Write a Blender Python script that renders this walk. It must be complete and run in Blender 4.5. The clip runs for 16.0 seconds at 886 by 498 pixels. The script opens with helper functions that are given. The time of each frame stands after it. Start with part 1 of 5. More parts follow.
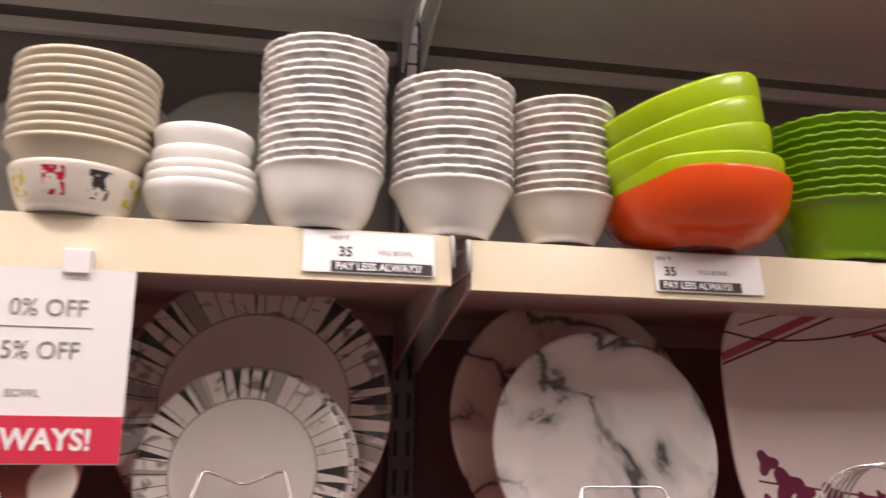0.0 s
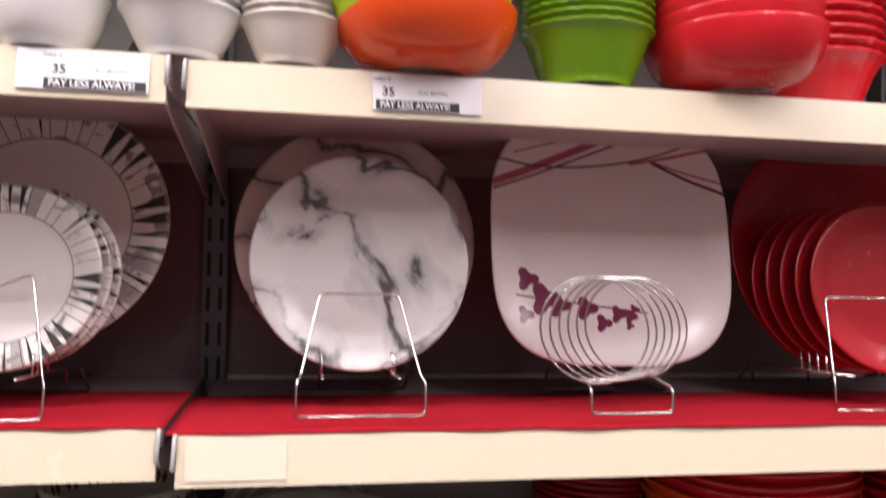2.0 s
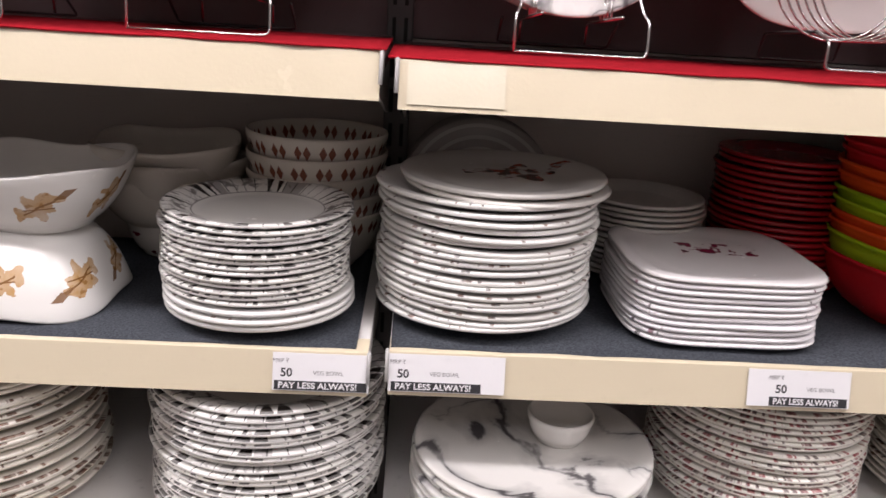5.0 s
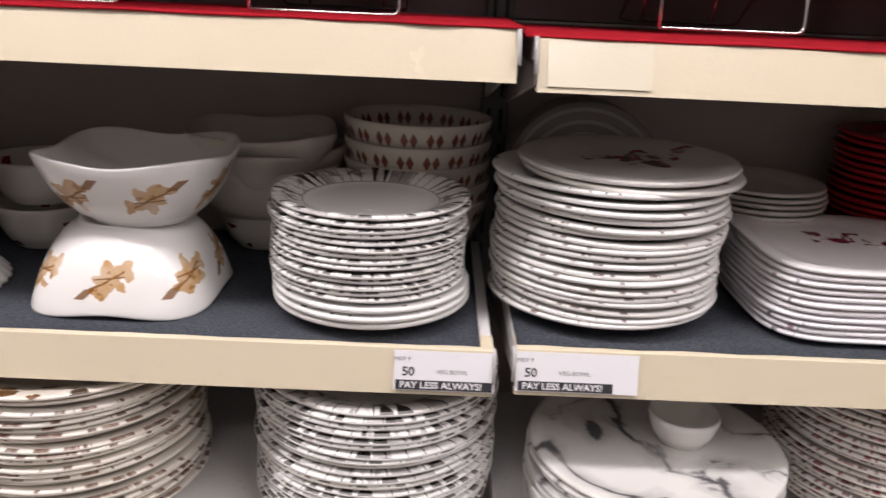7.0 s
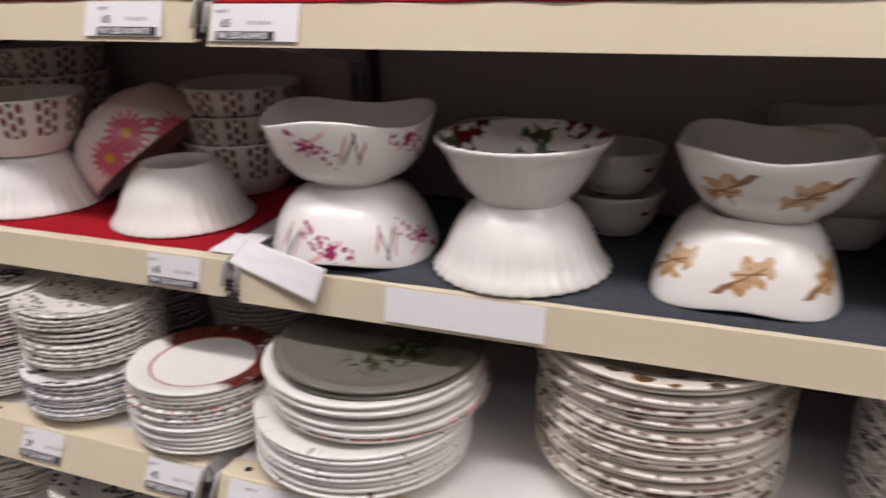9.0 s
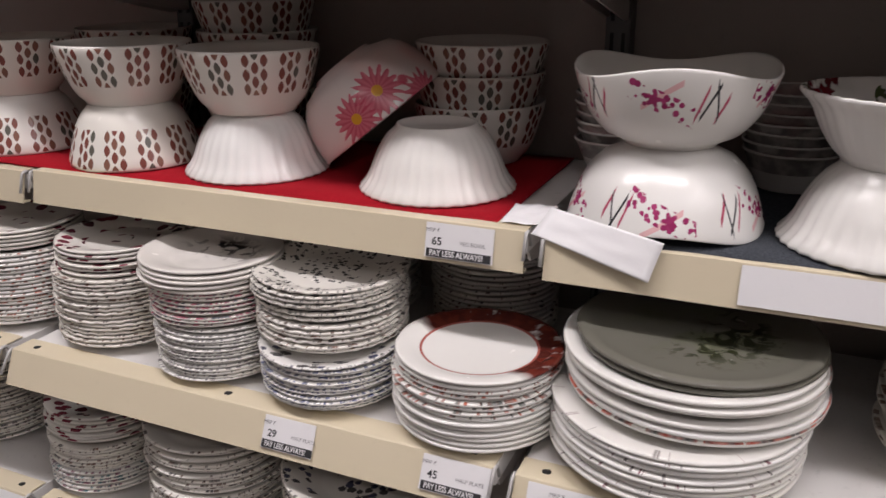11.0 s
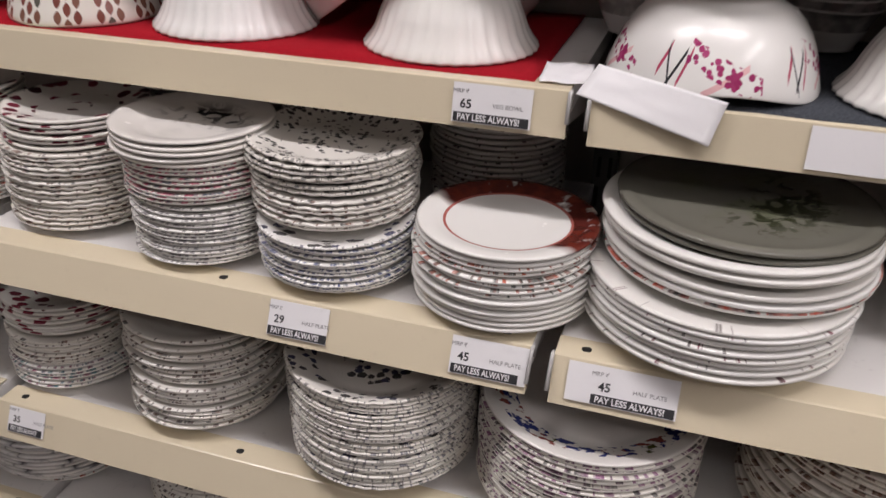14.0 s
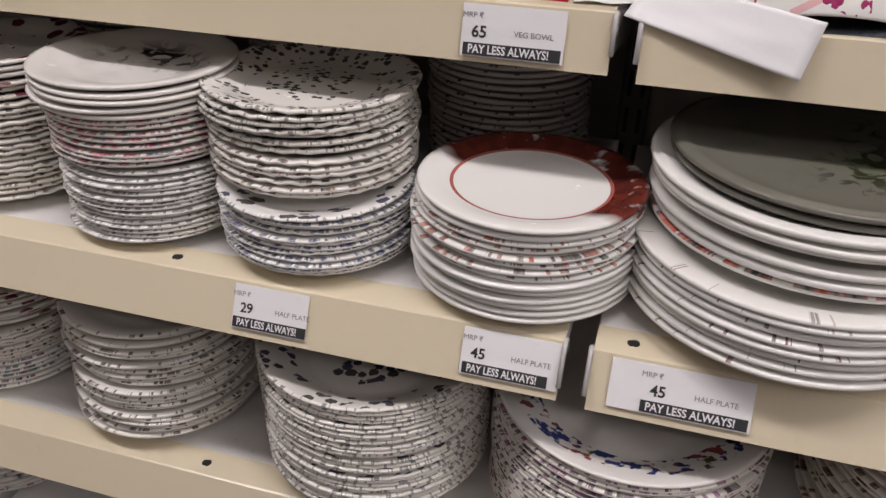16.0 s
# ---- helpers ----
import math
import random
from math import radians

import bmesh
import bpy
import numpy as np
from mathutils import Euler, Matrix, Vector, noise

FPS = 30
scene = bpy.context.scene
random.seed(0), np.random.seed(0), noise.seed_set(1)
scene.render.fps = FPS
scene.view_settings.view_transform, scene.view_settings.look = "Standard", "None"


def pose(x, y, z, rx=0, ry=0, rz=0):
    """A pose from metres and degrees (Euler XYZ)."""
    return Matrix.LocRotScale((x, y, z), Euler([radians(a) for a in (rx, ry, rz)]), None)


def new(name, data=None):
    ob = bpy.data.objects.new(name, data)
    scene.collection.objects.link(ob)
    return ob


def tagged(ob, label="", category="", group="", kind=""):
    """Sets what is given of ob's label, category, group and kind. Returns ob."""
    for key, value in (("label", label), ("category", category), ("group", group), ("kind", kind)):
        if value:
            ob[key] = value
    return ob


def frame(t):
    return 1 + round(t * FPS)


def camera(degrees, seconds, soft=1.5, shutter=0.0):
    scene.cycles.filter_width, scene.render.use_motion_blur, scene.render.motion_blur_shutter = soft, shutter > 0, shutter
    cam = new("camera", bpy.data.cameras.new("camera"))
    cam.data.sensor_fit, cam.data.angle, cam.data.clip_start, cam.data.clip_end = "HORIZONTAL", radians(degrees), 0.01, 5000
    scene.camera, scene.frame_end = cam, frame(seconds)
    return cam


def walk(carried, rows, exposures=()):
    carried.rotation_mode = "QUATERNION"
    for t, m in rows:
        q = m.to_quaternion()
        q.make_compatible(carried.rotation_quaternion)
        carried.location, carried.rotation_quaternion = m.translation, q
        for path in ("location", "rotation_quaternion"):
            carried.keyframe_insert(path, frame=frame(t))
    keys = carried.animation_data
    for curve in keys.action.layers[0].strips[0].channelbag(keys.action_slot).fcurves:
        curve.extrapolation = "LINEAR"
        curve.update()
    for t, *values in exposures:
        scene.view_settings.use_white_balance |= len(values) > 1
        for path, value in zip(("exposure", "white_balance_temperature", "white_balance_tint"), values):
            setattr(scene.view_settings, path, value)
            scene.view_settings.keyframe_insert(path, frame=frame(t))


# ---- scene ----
cam = camera(58.38, 16.0, soft=1.5, shutter=0.5)
# seconds, eye x y z, yaw to the left, pitch up, roll
ROWS = [
    (0.0, -0.1297, 0.0186, 1.3852, -10.17, 11.16, 1.05),
    (0.5, -0.0582, 0.0276, 1.4022, -11.34, 9.63, 0.93),
    (1.0, -0.0023, -0.0001, 1.4135, -10.73, 8.12, 0.76),
    (1.5, 0.0692, -0.0370, 1.4132, -10.85, 4.08, 0.95),
    (2.0, 0.1270, -0.0709, 1.3474, -10.03, 0.88, 1.27),
    (2.5, 0.1417, -0.0735, 1.3254, -10.36, -2.36, 1.96),
    (3.0, 0.1557, -0.0809, 1.2964, -8.84, -4.80, 2.00),
    (3.5, 0.1317, -0.0694, 1.2570, -5.88, -10.67, 3.13),
    (4.0, 0.0990, -0.0726, 1.2448, -2.65, -14.19, 3.66),
    (6.5, -0.0459, -0.0190, 1.2239, -2.81, -18.73, 3.42),
    (7.0, -0.0671, -0.0120, 1.2204, -0.74, -18.46, 2.68),
    (7.5, -0.1236, -0.0065, 1.2138, 2.02, -18.19, 2.10),
    (8.0, -0.2017, -0.0020, 1.2228, 6.49, -19.33, 0.88),
    (8.5, -0.3231, -0.0302, 1.2529, 13.33, -21.67, -0.57),
    (9.0, -0.4018, -0.0524, 1.2219, 21.96, -19.84, -1.42),
    (9.5, -0.4926, -0.0060, 1.1948, 27.30, -19.39, -2.47),
    (12.0, -0.8430, -0.1231, 1.1375, 20.03, -20.26, 1.46),
    (12.5, -0.8523, -0.1160, 1.1303, 18.98, -22.87, 1.68),
    (13.0, -0.8582, -0.1110, 1.1254, 18.05, -24.41, 1.74),
    (13.5, -0.8662, -0.1050, 1.1197, 17.50, -25.85, 1.69),
    (14.0, -0.8910, -0.0559, 1.1098, 16.97, -28.22, 1.36),
    (14.5, -0.9326, 0.0316, 1.0660, 16.39, -29.87, 1.55),
    (15.0, -0.9503, 0.0650, 1.0327, 16.19, -29.78, 1.91),
    (15.5, -0.9568, 0.0814, 1.0258, 15.79, -30.11, 1.59),
    (16.0, -0.9526, 0.0847, 1.0293, 15.80, -30.49, 1.25),
]
walk(cam, [(t, pose(x, y, z, 90 + pitch, 0, yaw) @ pose(0, 0, 0, 0, 0, roll)) for t, x, y, z, yaw, pitch, roll in ROWS],
     exposures=[(0.0, -0.52, 7250, 14), (0.6, -0.40, 7300, 15), (1.2, -0.27, 7200, 15), (2.2, -0.20, 6450, 14), (4.0, -0.35, 6450, 10), (7.5, -0.52, 6500, 9), (9.5, -0.99, 6550, 9), (12.0, -0.95, 6500, 8), (16.0, -1.06, 6550, 8)])

# ---- light ----
world = bpy.data.worlds.new("world")
scene.world = world
world.use_nodes = True
world.node_tree.nodes["Background"].inputs["Color"].default_value = (1.0, 0.95, 0.9, 1)
world.node_tree.nodes["Background"].inputs["Strength"].default_value = 0.02
LAMP_TINT = (1.0, 0.925, 0.955)
CEILING = 2.9
# x, y, watts, size along x, size along y
LAMP_PLACES = [(-2.05, 0.06, 44.0, 1.2, 0.20), (-0.50, 0.02, 36.0, 1.2, 0.25), (1.0, -0.72, 42.0, 0.12, 1.9), (2.5, -0.72, 42.0, 0.12, 1.9),
               (-1.6, -1.75, 6.0, 1.2, 0.12), (0.0, -1.85, 7.0, 1.2, 0.12)]


# ---- material tools ----
class Val:
    """A number socket of a node tree, with arithmetic."""

    def __init__(self, tree, socket):
        self.tree, self.socket = tree, socket

    def op(self, kind, *others):
        node = self.tree.nodes.new("ShaderNodeMath")
        node.operation = kind
        for n, v in enumerate((self, *others)):
            if isinstance(v, Val):
                self.tree.links.new(v.socket, node.inputs[n])
            else:
                node.inputs[n].default_value = v
        return Val(self.tree, node.outputs[0])

    def __add__(self, o): return self.op("ADD", o)
    def __sub__(self, o): return self.op("SUBTRACT", o)
    def __mul__(self, o): return self.op("MULTIPLY", o)
    def __truediv__(self, o): return self.op("DIVIDE", o)
    def __lt__(self, o): return self.op("LESS_THAN", o)
    def __gt__(self, o): return self.op("GREATER_THAN", o)
    def __radd__(self, o): return self.op("ADD", o)
    def __rmul__(self, o): return self.op("MULTIPLY", o)
    def abs(self): return self.op("ABSOLUTE")
    def frac(self): return self.op("FRACT")
    def floor(self): return self.op("FLOOR")
    def sin(self): return self.op("SINE")
    def cos(self): return self.op("COSINE")
    def sqrt(self): return self.op("SQRT")
    def min(self, o): return self.op("MINIMUM", o)
    def max(self, o): return self.op("MAXIMUM", o)
    def atan2(self, o): return self.op("ARCTAN2", o)
    def between(self, a, b): return (self > a) * (self < b)

    def ramp(self, a, b):
        """0 at a, 1 at b."""
        node = self.tree.nodes.new("ShaderNodeMapRange")
        self.tree.links.new(self.socket, node.inputs[0])
        node.inputs[1].default_value, node.inputs[2].default_value = a, b
        return Val(self.tree, node.outputs[0])


class Mat:
    """A principled material under construction."""

    def __init__(self, name, rough=0.4, metal=0.0, spec=0.5, coat=0.0):
        self.m = bpy.data.materials.new(name)
        self.m.use_nodes = True
        self.t = self.m.node_tree
        self.b = self.t.nodes["Principled BSDF"]
        self.b.inputs["Roughness"].default_value = rough
        self.b.inputs["Metallic"].default_value = metal
        self.b.inputs["Specular IOR Level"].default_value = spec
        self.b.inputs["Coat Weight"].default_value = coat
        self.b.inputs["Coat Roughness"].default_value = 0.12
        coords = self.t.nodes.new("ShaderNodeTexCoord")
        self.place = coords.outputs["Object"]
        split = self.t.nodes.new("ShaderNodeSeparateXYZ")
        self.t.links.new(self.place, split.inputs[0])
        self.x, self.y, self.z = (Val(self.t, split.outputs[n]) for n in range(3))
        info = self.t.nodes.new("ShaderNodeObjectInfo")
        self.rnd = Val(self.t, info.outputs["Random"])

    def polar(self):
        return (self.x * self.x + self.y * self.y).sqrt(), self.y.atan2(self.x)

    def vec(self, x, y, z=0.0):
        node = self.t.nodes.new("ShaderNodeCombineXYZ")
        for n, v in enumerate((x, y, z)):
            if isinstance(v, Val):
                self.t.links.new(v.socket, node.inputs[n])
            else:
                node.inputs[n].default_value = v
        return node.outputs[0]

    def noise(self, scale, detail=3.0, at=None, dims="3D", distort=0.0):
        node = self.t.nodes.new("ShaderNodeTexNoise")
        node.noise_dimensions = dims
        self.t.links.new(at or self.place, node.inputs["Vector"])
        node.inputs["Scale"].default_value, node.inputs["Detail"].default_value = scale, detail
        node.inputs["Distortion"].default_value = distort
        return Val(self.t, node.outputs["Factor" if "Factor" in node.outputs else 0])

    def cells(self, scale, at=None, jitter=1.0):
        """Distance to the nearest cell's middle, and the cell's own colour."""
        node = self.t.nodes.new("ShaderNodeTexVoronoi")
        self.t.links.new(at or self.place, node.inputs["Vector"])
        node.inputs["Scale"].default_value, node.inputs["Randomness"].default_value = scale, jitter
        split = self.t.nodes.new("ShaderNodeSeparateColor")
        self.t.links.new(node.outputs["Color"], split.inputs[0])
        return Val(self.t, node.outputs["Distance"]), Val(self.t, split.outputs[0]), Val(self.t, split.outputs[1])

    def white(self, v):
        """A random number for each whole number."""
        node = self.t.nodes.new("ShaderNodeTexWhiteNoise")
        node.noise_dimensions = "1D"
        self.t.links.new(v.socket, node.inputs["W"])
        return Val(self.t, node.outputs["Value"])

    def mix(self, fac, a, b):
        node = self.t.nodes.new("ShaderNodeMix")
        node.data_type = "RGBA"
        if isinstance(fac, Val):
            self.t.links.new(fac.socket, node.inputs[0])
        else:
            node.inputs[0].default_value = fac
        for n, c in ((6, a), (7, b)):
            if isinstance(c, tuple):
                node.inputs[n].default_value = (*c, 1)
            else:
                self.t.links.new(c, node.inputs[n])
        return node.outputs[2]

    def colour(self, c):
        if isinstance(c, tuple):
            self.b.inputs["Base Color"].default_value = (*c, 1)
        else:
            self.t.links.new(c, self.b.inputs["Base Color"])
        return self

    def rough(self, v):
        self.t.links.new(v.socket, self.b.inputs["Roughness"])
        return self

    def bump(self, v, depth=0.001, strength=0.5):
        node = self.t.nodes.new("ShaderNodeBump")
        node.inputs["Strength"].default_value, node.inputs["Distance"].default_value = strength, depth
        self.t.links.new(v.socket, node.inputs["Height"])
        self.t.links.new(node.outputs[0], self.b.inputs["Normal"])
        return self


# ---- materials ----
CREAM_WHITE = (0.80, 0.775, 0.73)
PURE_WHITE = (0.83, 0.82, 0.80)


def glazed(name, colour_of, base=CREAM_WHITE, rough=0.22, edge=None):
    """Glossy melamine; colour_of(m, base) gives the printed colour."""
    m = Mat(name, rough=rough, spec=0.5)
    r, a = m.polar()
    m.edge = edge
    tone = m.mix(m.noise(9.0, 2.0).ramp(0.3, 0.8), base, tuple(v * 0.94 for v in base))
    tone = m.mix(m.rnd * 0.35, tone, (base[0] * 0.96, base[1] * 0.93, base[2] * 0.86))
    m.colour(colour_of(m, tone, r, a))
    m.rough(m.noise(40.0, 3.0).ramp(0.2, 0.9) * 0.12 + (rough - 0.04))
    return m.m


def plain_print(m, tone, r, a):
    return tone


def turn(m, a):
    """The angle, turned by a different amount for each object."""
    return a + m.rnd * 40.0


def stripe_print(R, inner=0.66, cells=44):
    """Uneven black wedges, thin lines and smoky veins round the brim."""
    def paint(m, tone, r, a):
        n, u = wrap(m, turn(m, a) + (m.noise(14.0, 1.0) - 0.5) * 0.06, cells)
        p, q = m.white(n), m.white(n + 71.3)
        grow = r.ramp(R * inner * 0.85, R)
        wedge = (u.abs() < (q * 0.36 + 0.12) * grow) * (p < 0.40)
        shade = (p > 0.82) * 0.6
        thin = (u - 0.5 + q * 0.3).abs() < 0.035
        smoke = m.noise(26.0, 5.0, distort=2.5).ramp(0.55, 0.64) * 0.8
        band = r.between(R * inner, R * 0.965)
        if m.edge is not None:
            band = band.max((r > R * 0.96) * (m.z > m.edge) * (r < R - 0.0003) * 0.8)
        ring = r.between(R * (inner - 0.015), R * inner)
        c = m.mix(band * smoke.max(shade), tone, (0.15, 0.13, 0.125))
        return m.mix((band * wedge.max(thin * (p > 0.35)) + ring * 0.6).min(1.0), c, (0.032, 0.026, 0.024))
    return paint


def marble_print(m, tone, r, a):
    """Dark broken veins that run one way, with soft grey shoulders and fine side branches."""
    warp = m.noise(6.0, 7.0, distort=0.7)
    t = (m.x * 0.84 + m.y * 0.54) * 10.0 + warp * 3.0
    line = (t.frac() - 0.5).abs()
    patch = m.noise(8.0, 3.0).ramp(0.33, 0.47)
    t2 = (m.x * -0.35 + m.y * 0.93) * 9.0 + m.noise(9.0, 7.0, distort=0.5) * 2.6
    line2 = (t2.frac() - 0.5).abs()
    patch2 = m.noise(7.0, 2.0, distort=0.4).ramp(0.52, 0.64)
    thick = m.noise(14.0, 4.0).ramp(0.35, 0.7)
    soft = ((line.ramp(0.0, 0.30) * -1.0 + 1.0) * patch).max((line2.ramp(0.0, 0.16) * -1.0 + 1.0) * patch2)
    hard = ((line - thick * 0.05).ramp(0.0, 0.07) * -1.0 + 1.0) * patch
    fine = (line2.ramp(0.004, 0.04) * -1.0 + 1.0) * patch2 * 0.7
    c = m.mix(soft * (m.noise(22.0, 4.0) * 0.9 + 0.1), tone, (0.25, 0.245, 0.25))
    return m.mix(hard.max(fine) * 0.88, c, (0.055, 0.05, 0.055))


def sprig_print(R, ink, ink2, scale=70.0, size=0.3, inner=0.6, centre=0.4, share=0.6):
    """Small five-petalled flowers and leaves over the brim and the middle; where the brim ends they leave short dashes."""
    def paint(m, tone, r, a):
        d, u, v = m.cells(scale, m.vec(m.x + m.rnd * 3.0, m.y, 0.0))
        wob = (m.noise(scale * 4.0, 2.0) - 0.5) * 0.5
        spot = ((d + wob) < (v * 0.2 + size)) * (u < share)
        where = r.between(R * inner, R * 0.97).max((r + (m.noise(30.0, 2.0) - 0.5) * R * 0.3) < R * centre)
        at = m.vec(turn(m, a).cos() * 3.0, turn(m, a).sin() * 3.0, m.rnd * 20.0)
        rim = (r > R * 0.965) * m.noise(9.0, 3.0, at).ramp(0.54, 0.60) * 0.75
        if m.edge is not None:
            rim = rim * (m.z > m.edge - 0.0008)
        return m.mix((spot * where).max(rim) * 0.92, tone, m.mix(u.ramp(0.25, 0.4), ink, ink2))
    return paint


def speckle_print(R, ink, ink2, scale=70.0, size=0.30, inner=0.60, centre=0.25, share=0.75):
    """Small flowers and leaves scattered over the rim and the middle."""
    def paint(m, tone, r, a):
        wob = m.noise(160.0, 2.0) * 0.25
        d, u, v = m.cells(scale)
        spot = ((d + wob) < (v * 0.22 + size)) * (u < share)
        band = r.between(R * inner, R * 0.965).max(r < R * centre)
        if m.edge is not None:
            band = band.max((r > R * 0.96) * (m.z > m.edge - 0.0006))
        c = m.mix(u.ramp(0.3, 0.5), (*ink,), (*ink2,))
        return m.mix(spot * band, tone, c)
    return paint


def edge_print(R, ink, ink2, scale=34.0, width=0.93, share=0.45):
    """Thin broken dashes of a print that ends at the plate's edge."""
    def paint(m, tone, r, a):
        at = m.vec(turn(m, a).cos() * 3.0, turn(m, a).sin() * 3.0, m.rnd * 20.0)
        line = m.noise(scale / 8.0, 3.0, at)
        band = r > R * width
        if m.edge is not None:
            band = band * (m.z > m.edge) * (r < R - 0.0004)
        c = m.mix(m.noise(3.0, 1.0, at).ramp(0.4, 0.6), ink, ink2)
        return m.mix(band * line.ramp(0.64 - share * 0.28, 0.67 - share * 0.28) * (m.noise(11.0, 2.0, at) * 1.1 + 0.25).min(0.95), tone, c)
    return paint


def ring_print(R, ring, ink, inner=0.64):
    """A ring line round the well, and a band of blossoms over one side of the rim."""
    def paint(m, tone, r, a):
        line = r.between(R * (inner - 0.02), R * (inner + 0.012))
        d, u, v = m.cells(60.0)
        side = (m.x * 8.0 + m.y * 9.0 + m.noise(14.0) * 0.6).ramp(0.05, 0.25)
        blot = (m.noise(45.0, 3.0).ramp(0.28, 0.40)) * side * r.between(R * (inner + 0.01), R * 1.1)
        c = m.mix(blot, tone, m.mix(m.noise(70.0, 2.0).ramp(0.45, 0.6), ink, (0.15, 0.028, 0.018)))
        return m.mix(line * 0.9, c, ring)
    return paint


def centre_print(R, ink, ink2):
    """A soft spray of leaves over the middle."""
    def paint(m, tone, r, a):
        cloud = m.noise(16.0, 3.0).ramp(0.45, 0.65) * r.ramp(R * 0.8, R * 0.2)
        leaf = m.noise(48.0, 4.0, distort=1.0).ramp(0.52, 0.58) * (m.x + m.y * -0.6 + 0.02).ramp(0.0, 0.05) * r.ramp(R * 0.75, R * 0.45)
        c = m.mix(cloud * 0.45, tone, ink)
        return m.mix(leaf, c, ink2)
    return paint


def wrap(m, a, n):
    """Angle cut into n equal cells: the cell's number, and -0.5 to 0.5 across it."""
    u = a * (n / (2 * math.pi)) + 0.5
    return u.floor(), u.frac() - 0.5


def blossom(m, u, v, size, petals=5.0):
    """1 inside a flower of that size round u = v = 0."""
    rr, aa = (u * u + v * v).sqrt(), v.atan2(u)
    return rr < ((aa * petals).cos() * 0.24 + 0.76) * size


def streak(m, u, v, u0, v0, slope, half, width):
    """1 inside a stroke through (u0, v0)."""
    w = v - v0 - (u - u0) * slope
    return (w.abs() < width) * ((u - u0).abs() < half)


def drop_print(R, zmid):
    """Groups of small pointed drops round the wall."""
    inks = ((0.20, 0.065, 0.05), (0.115, 0.11, 0.09), (0.22, 0.105, 0.075))

    def paint(m, tone, r, a):
        n, u = wrap(m, a, 12)
        v = (m.z - zmid) / R
        col = u * 4.2
        k = (col + 0.5).floor()
        cu = (col + 0.5).frac() - 0.5
        row = v * 5.2 + k.abs() * 0.5
        cv = row.frac() - 0.5
        shape = cu.abs() < (cv * cv * -4.8 + 1.0) * 0.40
        group = (k.abs() < 1.5) * (v.abs() < 0.28)
        pick = m.white(k * 7.0 + n * 13.0 + row.floor() * 31.0)
        c = m.mix(pick.ramp(0.44, 0.46), inks[0], m.mix(pick.ramp(0.60, 0.62), inks[1], inks[2]))
        return m.mix(shape * group, tone, c)
    return paint


def gold_print(R, zmid):
    """Large faded golden blossoms with a twig."""
    def paint(m, tone, r, a):
        n, u = wrap(m, a + 0.28, 7)
        u = u * 0.80
        v = (m.z - zmid) / R + (m.noise(3.0, 1.0) - 0.5) * 0.25
        wob = (m.noise(60.0, 3.0) - 0.5) * 0.22
        f = blossom(m, u + wob, v + wob, 0.20, 5.0).max(blossom(m, u + 0.17, v + 0.10 + wob, 0.12, 3.0)).max(blossom(m, u - 0.12 + wob, v - 0.10, 0.10, 3.0))
        soft = m.noise(45.0, 3.0).ramp(0.25, 0.7)
        twig = streak(m, u, v + wob * 0.3, 0.06, 0.03, 0.55, 0.22, 0.012).max(streak(m, u, v, 0.0, -0.02, 0.1, 0.16, 0.008))
        leaf = ((u - 0.24).abs() * 0.55 + (v - 0.15 - (u - 0.24) * 0.55).abs()) < 0.055
        c = m.mix(f * (soft * 0.45 + 0.48), tone, (0.46, 0.23, 0.035))
        c = m.mix(f * m.noise(110.0, 2.0).ramp(0.58, 0.64) * 0.7, c, (0.28, 0.12, 0.02))
        return m.mix(twig.max(leaf) * 0.9, c, (0.20, 0.085, 0.02))
    return paint


def twig_print(R, zmid):
    """Sprays of small magenta blossoms, pink strokes and thin dark strokes."""
    def paint(m, tone, r, a):
        n, u = wrap(m, a + 0.55, 5)
        u = u * 1.256
        v = (m.z - zmid) / R
        lean = v + u * 0.42
        d, cu, cv = m.cells(15.0, m.vec(u, v, n * 3.0))
        spray = (d < (cv * 0.2 + 0.36)) * (lean.abs() < 0.11) * (u.abs() < 0.36) * (cu > 0.12)
        big = blossom(m, u + 0.10, v - 0.04, 0.085)
        pink = streak(m, u, v, -0.03, 0.08, 0.62, 0.2, 0.03)
        dark = streak(m, u, v, 0.44, 0.02, 2.2, 0.075, 0.030).max(streak(m, u, v, 0.52, 0.02, -4.2, 0.045, 0.040))
        red = streak(m, u, v, 0.60, 0.0, 2.8, 0.06, 0.045).max(streak(m, u, v, 0.36, 0.0, 3.2, 0.05, 0.04))
        c = m.mix(pink * 0.7, tone, (0.75, 0.33, 0.36))
        c = m.mix(red, c, (0.45, 0.07, 0.13))
        c = m.mix(dark, c, (0.03, 0.03, 0.035))
        return m.mix(spray.max(big), c, m.mix(cu, (0.28, 0.02, 0.10), (0.42, 0.05, 0.17)))
    return paint


def rose_print(R, zlow):
    """Dark red roses and leaves along the inside of the brim."""
    def paint(m, tone, r, a):
        d, u, v = m.cells(24.0)
        blot = (m.noise(60.0, 3.0).ramp(0.44, 0.5)) * (d < 0.55) * (m.z > zlow)
        return m.mix(blot, tone, m.mix((u > 0.45) * 1.0, (0.14, 0.012, 0.02), (0.07, 0.09, 0.035)))
    return paint


